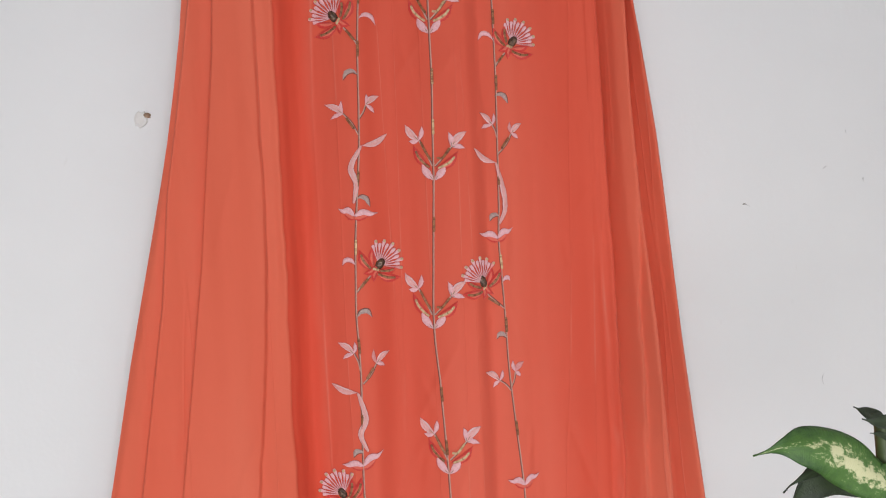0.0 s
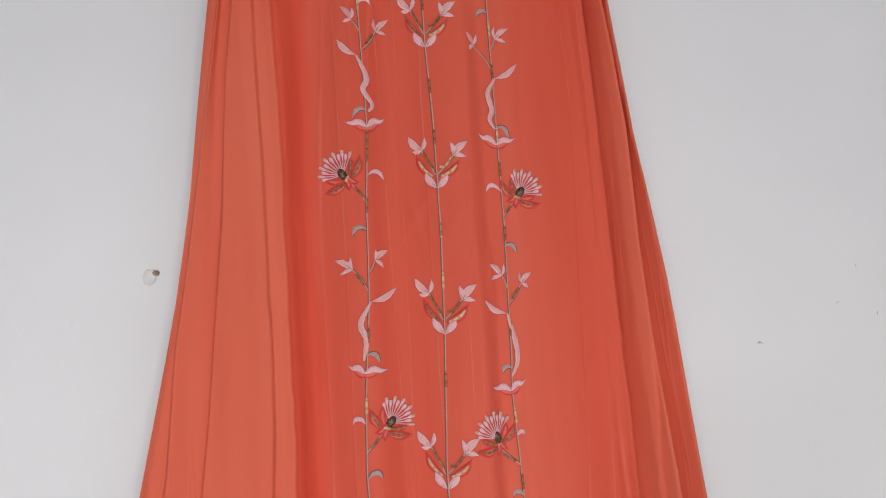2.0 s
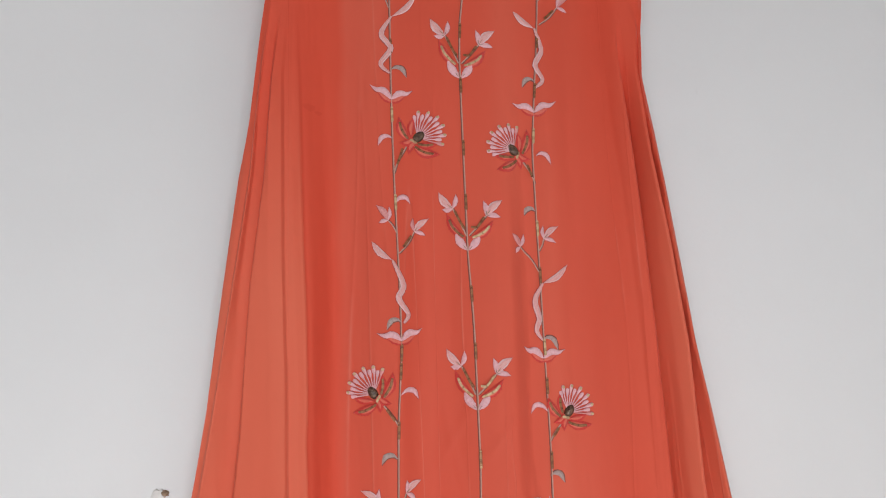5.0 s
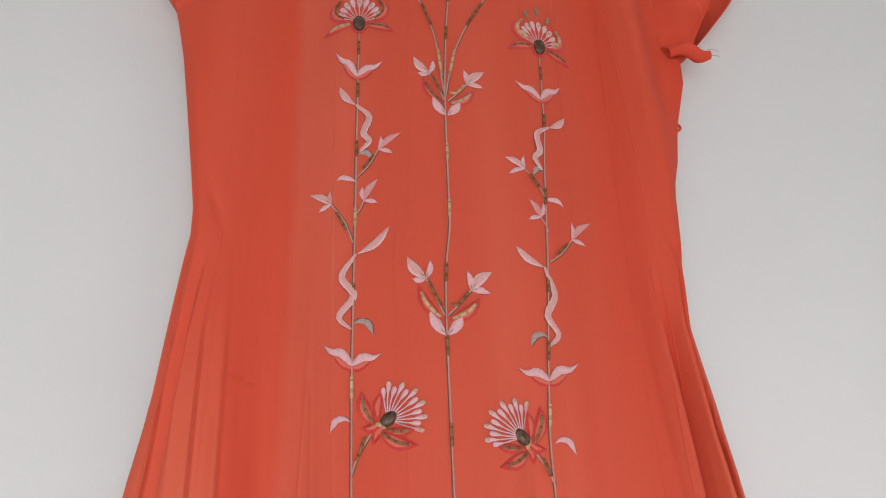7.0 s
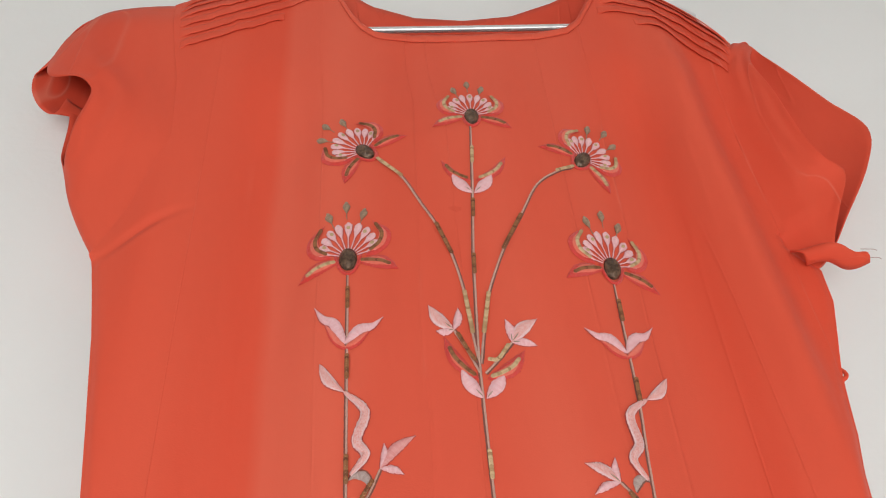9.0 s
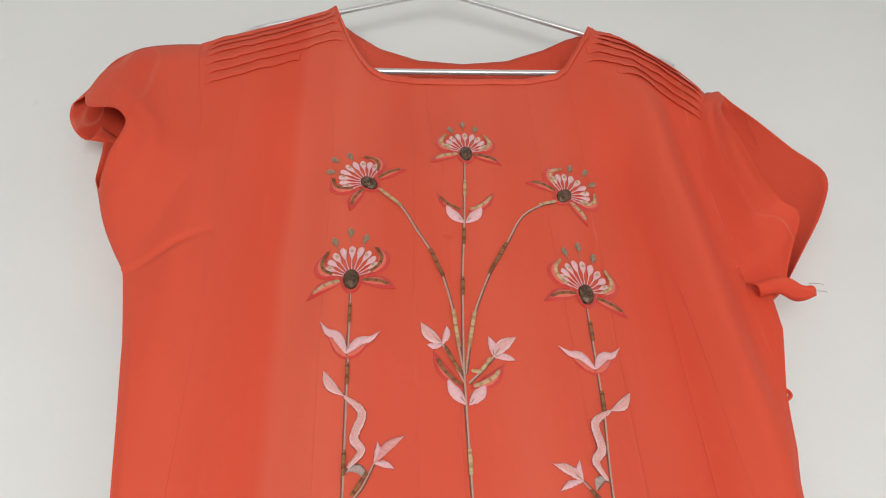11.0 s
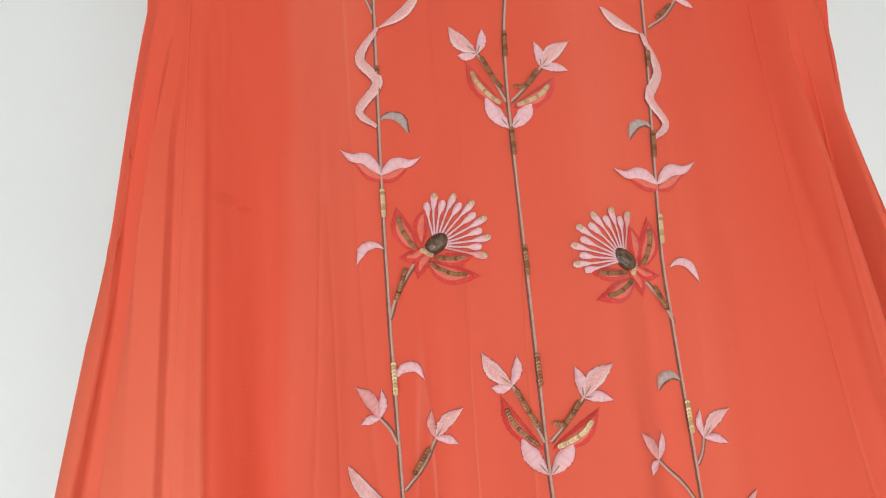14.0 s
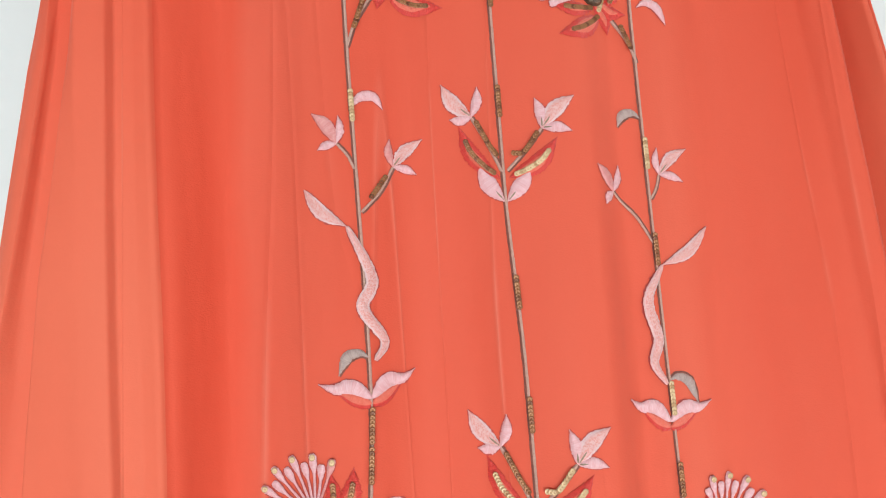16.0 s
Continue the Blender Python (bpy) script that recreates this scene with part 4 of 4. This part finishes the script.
for n, row in enumerate(((-0.061, 1.497, -0.078, 1.525, -0.041, 1.514), (0.086, 1.485, 0.065, 1.502, 0.106, 1.507), (-0.060, 1.264, -0.079, 1.282, -0.041, 1.276), (0.070, 1.254, 0.049, 1.265, 0.093, 1.271), (-0.055, 1.050, -0.076, 1.060, -0.037, 1.064), (0.068, 1.032, 0.050, 1.046, 0.089, 1.043), (-0.069, 0.825, -0.083, 0.836, -0.047, 0.831), (0.066, 0.799, 0.046, 0.808, 0.081, 0.812), (-0.071, 0.596, -0.090, 0.600, -0.052, 0.613), (0.083, 0.561, 0.066, 0.571, 0.098, 0.574))):
    pair(*row, seed=n)

wavy((-0.074, 1.490), (-0.061, 1.473), (-0.051, 1.462), (-0.055, 1.448), (-0.051, 1.440), (-0.058, 1.431), seed=1)
wavy((0.106, 1.476), (0.090, 1.462), (0.079, 1.453), (0.080, 1.438), (0.075, 1.430), (0.080, 1.420), flip=-1, seed=2)
wavy((-0.036, 1.368), (-0.059, 1.347), (-0.068, 1.330), (-0.060, 1.316), (-0.069, 1.301), (-0.061, 1.292), flip=-1, seed=3)
wavy((0.054, 1.354), (0.074, 1.339), (0.080, 1.319), (0.073, 1.303), (0.080, 1.290), (0.072, 1.281), seed=4)
wavy((-0.079, 1.139), (-0.062, 1.122), (-0.053, 1.101), (-0.057, 1.089), (-0.049, 1.076), (-0.053, 1.068), seed=5)
wavy((0.096, 1.118), (0.071, 1.101), (0.063, 1.086), (0.066, 1.070), (0.063, 1.060), (0.068, 1.051), flip=-1, seed=6)
wavy((-0.035, 0.904), (-0.060, 0.892), (-0.070, 0.873), (-0.066, 0.858), (-0.069, 0.840), flip=-1, seed=7)
wavy((0.044, 0.887), (0.067, 0.874), (0.073, 0.848), (0.074, 0.830), (0.068, 0.816), seed=8)
wavy((-0.096, 0.675), (-0.073, 0.667), (-0.067, 0.644), (-0.072, 0.628), (-0.066, 0.613), seed=9)

for root, tip, mat in (((-0.059, 1.429), (-0.049, 1.426), GREY), ((0.081, 1.420), (0.073, 1.416), GREY), ((-0.060, 1.296), (-0.047, 1.291), GREY), ((0.072, 1.287), (0.060, 1.283), GREY), ((-0.060, 1.231), (-0.072, 1.227), PINK), ((0.070, 1.217), (0.084, 1.213), PINK), ((-0.059, 1.172), (-0.046, 1.175), PINK), ((0.067, 1.166), (0.057, 1.164), GREY), ((-0.055, 1.069), (-0.067, 1.065), GREY), ((0.069, 1.052), (0.082, 1.045), GREY), ((-0.057, 1.008), (-0.042, 1.007), PINK), ((0.070, 0.990), (0.055, 0.992), PINK), ((-0.060, 0.957), (-0.073, 0.955), GREY), ((0.069, 0.937), (0.081, 0.933), GREY), ((-0.066, 0.844), (-0.055, 0.839), GREY), ((0.068, 0.823), (0.059, 0.821), GREY), ((-0.070, 0.784), (-0.081, 0.786), PINK), ((0.069, 0.761), (0.076, 0.763), PINK), ((-0.071, 0.736), (-0.058, 0.738), GREY), ((0.071, 0.707), (0.061, 0.709), GREY), ((-0.070, 0.611), (-0.079, 0.609), GREY)):
    crescent(root, tip, mat, int(1000 * tip[1]))
crescent((-0.060, 1.406), (-0.073, 1.409), PINK, 2, 0.12)
crescent((0.079, 1.394), (0.094, 1.394), PINK, 3, 0.12)

bud((-0.044, 1.433), (17, 14), (2, 12), (11, -4), (-0.060, 1.409), BROWN_SEQ, 0)
bud((0.066, 1.419), (-15, 10), (0, 12), (-13, -5), (0.080, 1.397), BROWN_SEQ, 3)
bud((-0.077, 1.387), (-16, 11), (-1, 12), (-9, -5), (-0.061, 1.356), BROWN_SEQ)
bud((-0.054, 1.390), (10, 18), (-1, 12), (10, -2), (-0.061, 1.377), None, 0)
bud((0.075, 1.379), (-8, 14), (3, 13), (-10, -3), (0.080, 1.368), None, 0)
bud((0.099, 1.365), (18, 17), (1, 15), (11, -3), (0.079, 1.344), BROWN_SEQ, 0)
bud((-0.065, 1.157), (-10, 14), (1, 12), (-8, -2), (-0.058, 1.146), None, 0)
bud((-0.042, 1.148), (13, 12), (-1, 12), (10, -3), (-0.056, 1.128), BROWN_SEQ)
bud((0.074, 1.141), (15, 12), (0, 12), (12, -3), (0.069, 1.130), None, 3)
bud((0.051, 1.133), (-8, 11), (4, 12), (-5, -6), (0.068, 1.111), None, 0)
bud((-0.075, 0.922), (-16, 10), (-1, 12), (-11, -4), (-0.062, 0.902), BROWN_SEQ, 3)
bud((-0.054, 0.930), (13, 9), (1, 10), (8, -7), (-0.061, 0.917), None, 3)
bud((0.065, 0.910), (-13, 11), (2, 11), (-12, -4), (0.069, 0.898), None, 3)
bud((0.084, 0.902), (11, 10), (-1, 11), (7, -5), (0.069, 0.882), BROWN_SEQ)
bud((-0.075, 0.703), (-14, 10), (1, 11), (-10, -5), (-0.070, 0.687), None, 3)
bud((-0.055, 0.693), (13, 10), (-2, 13), (8, -3), (-0.068, 0.675), BROWN_SEQ)
bud((0.062, 0.667), (-15, 10), (3, 10), (-7, -6), (0.073, 0.656), None, 3)
bud((0.078, 0.674), (9, 9), (-2, 11), (5, -5), (0.073, 0.659), None, 0)

for x, z, lean, jx, jz, k, seed in ((-0.037, 1.233, 50, -0.059, 1.199, 0.93, 0), (0.048, 1.220, -46, 0.068, 1.191, 0.93, 1), (-0.079, 1.010, -38, -0.059, 0.983, 0.87, 2), (0.089, 0.989, 38, 0.071, 0.966, 0.87, 3), (-0.048, 0.783, 42, -0.070, 0.759, 0.87, 4), (0.048, 0.762, -22, 0.070, 0.735, 0.87, 5), (-0.090, 0.572, -35, -0.071, 0.545, 0.87, 6)):
    skirt_flower(x, z, lean, jx, jz, k, seed)


# ---- hanger and nail ----
def hanger():
    thing = tagged(new("clothes_hanger"), "slim pale metal hanger carrying the dress", "hanger")
    thing.location = (0.02, -0.038, 1.97)
    home = Matrix.Translation((-0.02, 0.038, -1.97))
    def piece(name, pts, r):
        s = Soup()
        tube(s, [tuple(home @ Vector(p)) for p in spline(pts, 0.006)], r, ALUMINIUM, 14)
        return part(name, s, thing)
    piece("bar", [(-0.168, -0.038, 1.788), (0.02, -0.038, 1.786), (0.205, -0.038, 1.786)], 0.0026)
    piece("arm", [(-0.168, -0.038, 1.792), (-0.176, -0.038, 1.803), (-0.160, -0.038, 1.842), (-0.084, -0.038, 1.872), (-0.021, -0.038, 1.896), (0.012, -0.038, 1.907)], 0.0026)
    piece("arm", [(0.205, -0.038, 1.790), (0.213, -0.038, 1.797), (0.190, -0.038, 1.815), (0.142, -0.038, 1.843), (0.053, -0.038, 1.888), (0.012, -0.038, 1.907)], 0.0026)
    piece("hook", [(0.012, -0.038, 1.905), (0.014, -0.038, 1.95), (0.032, -0.038, 1.972), (0.030, -0.038, 1.995), (0.014, -0.038, 2.003), (-0.002, -0.038, 1.990)], 0.0019)


hanger()
nail = Soup()
tube(nail, [(0.018, 0.03, 1.990), (0.018, -0.046, 1.9965)], 0.0018, STEEL)
tube(nail, [(0.018, -0.046, 1.9965), (0.018, -0.048, 1.9967)], 0.0042, STEEL)
tagged(part("nail", nail), "steel nail in the wall above the dress", "nail")


# ---- the potted plant ----
def blade(pts, w, normal, mat, parent, curl=0.3, fold=0.25, label=""):
    """A leaf blade along 3D points; normal is the side that it shows."""
    c = [Vector(p) for p in spline(pts, 0.004)]
    n = len(c)
    rows, uvs = [], []
    for i, p in enumerate(c):
        way = (c[min(i + 1, n - 1)] - c[max(i - 1, 0)]).normalized()
        side = way.cross(Vector(normal)).normalized()
        up = side.cross(way)
        q = i / (n - 1)
        wide = w * max(0.02, math.sin(math.pi * min(1, q ** 0.8)) ** 0.75 * (1 - 0.75 * ease(0.72, 0.95, q)))
        row = []
        for v in np.linspace(-1, 1, 13):
            ripple = 0.05 * w * math.sin(14 * q + 2 * v) * abs(v)
            row.append(tuple(p + side * v * wide * 0.5 * (1 - 0.2 * curl * abs(v)) + up * (fold * wide * 0.5 * abs(v) - curl * wide * 0.3 * v * v + ripple)))
        rows.append(row)
        uvs.append([(q * 3, (v + 1) / 2) for v in np.linspace(-1, 1, 13)])
    s = Soup()
    s.grid(rows, mat, uvs)
    ob = part("leaf", s, parent, label)
    ob.modifiers.new("thickness", "SOLIDIFY").thickness = 0.0006
    return ob


def plant():
    thing = tagged(new("potted_plant"), "variegated green houseplant in a terracotta pot", "plant")
    s, rows = Soup(), []
    for r, z in ((0.0, 0.0), (0.085, 0.0), (0.09, 0.01), (0.115, 0.18), (0.125, 0.18), (0.127, 0.21), (0.115, 0.21), (0.108, 0.17), (0.0, 0.17)):
        rows.append([(0.254 + max(r, 0.0005) * math.cos(a), -0.337 + max(r, 0.0005) * math.sin(a), z) for a in np.linspace(0, 2 * math.pi, 40, endpoint=False)])
    s.grid(rows, POT, closed=True)
    part("pot", s, thing, "plain terracotta pot")
    s, rows = Soup(), []
    for r in (0.109, 0.07, 0.03, 0.0005):
        rows.append([(0.254 + r * math.cos(a), -0.337 + r * math.sin(a), 0.182 + 0.006 * noise.noise((9 * math.cos(a), 9 * math.sin(a), 40 * r))) for a in np.linspace(0, 2 * math.pi, 30, endpoint=False)])
    s.grid(rows, SOIL, closed=True)
    part("soil", s, thing, "dark potting soil")
    s = Soup()
    tube(s, spline([(0.252, -0.337, 0.170), (0.246, -0.336, 0.465), (0.237, -0.334, 0.578), (0.232, -0.333, 0.641), (0.229, -0.333, 0.682)], 0.02), lambda q: 0.008 - 0.004 * q, CANE, 12)
    part("cane", s, thing)
    for pts, w, normal, mat, curl, fold, label in LEAVES:
        leaf = blade(pts, w, normal, mat, thing, curl, fold, label)
        s = Soup()
        root, end = Vector((0.237, -0.334, max(0.3, pts[0][2] - 0.05))), Vector(pts[0])
        tube(s, spline([tuple(root), tuple(root.lerp(end, 0.55) + Vector((0, 0, 0.012))), tuple(end)], 0.01), lambda q: 0.0045 - 0.0022 * q, CANE, 8)
        part("petiole", s, leaf)


LEAVES = [
    ([(0.237, -0.346, 0.636), (0.213, -0.349, 0.655), (0.179, -0.354, 0.676), (0.153, -0.354, 0.681), (0.134, -0.349, 0.676)], 0.0323, (-0.1, -1, 0.35), LEAF, 0.3, -0.15, "green leaf with cream centre"),
    ([(0.234, -0.326, 0.641), (0.195, -0.330, 0.656), (0.171, -0.334, 0.653), (0.162, -0.334, 0.647)], 0.0075, (0, -1, 0.5), DARK_LEAF, 0.5, 0.3, "dark curled leaf"),
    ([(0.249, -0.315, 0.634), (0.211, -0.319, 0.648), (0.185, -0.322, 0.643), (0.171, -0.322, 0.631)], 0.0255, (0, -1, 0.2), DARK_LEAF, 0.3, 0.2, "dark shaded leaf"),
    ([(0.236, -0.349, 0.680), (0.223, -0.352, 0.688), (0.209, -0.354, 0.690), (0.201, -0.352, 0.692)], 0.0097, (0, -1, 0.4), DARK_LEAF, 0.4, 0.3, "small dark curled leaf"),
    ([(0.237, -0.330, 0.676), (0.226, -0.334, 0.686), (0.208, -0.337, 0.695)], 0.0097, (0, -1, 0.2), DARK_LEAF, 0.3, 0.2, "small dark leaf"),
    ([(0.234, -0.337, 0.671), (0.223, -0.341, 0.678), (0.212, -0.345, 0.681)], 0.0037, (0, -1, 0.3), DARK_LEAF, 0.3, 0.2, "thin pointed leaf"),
    ([(0.239, -0.330, 0.634), (0.227, -0.339, 0.652), (0.220, -0.345, 0.656), (0.213, -0.346, 0.652)], 0.0150, (-0.2, -1, 0.3), LEAF, 0.3, 0.2, "small variegated leaf"),
]
plant()
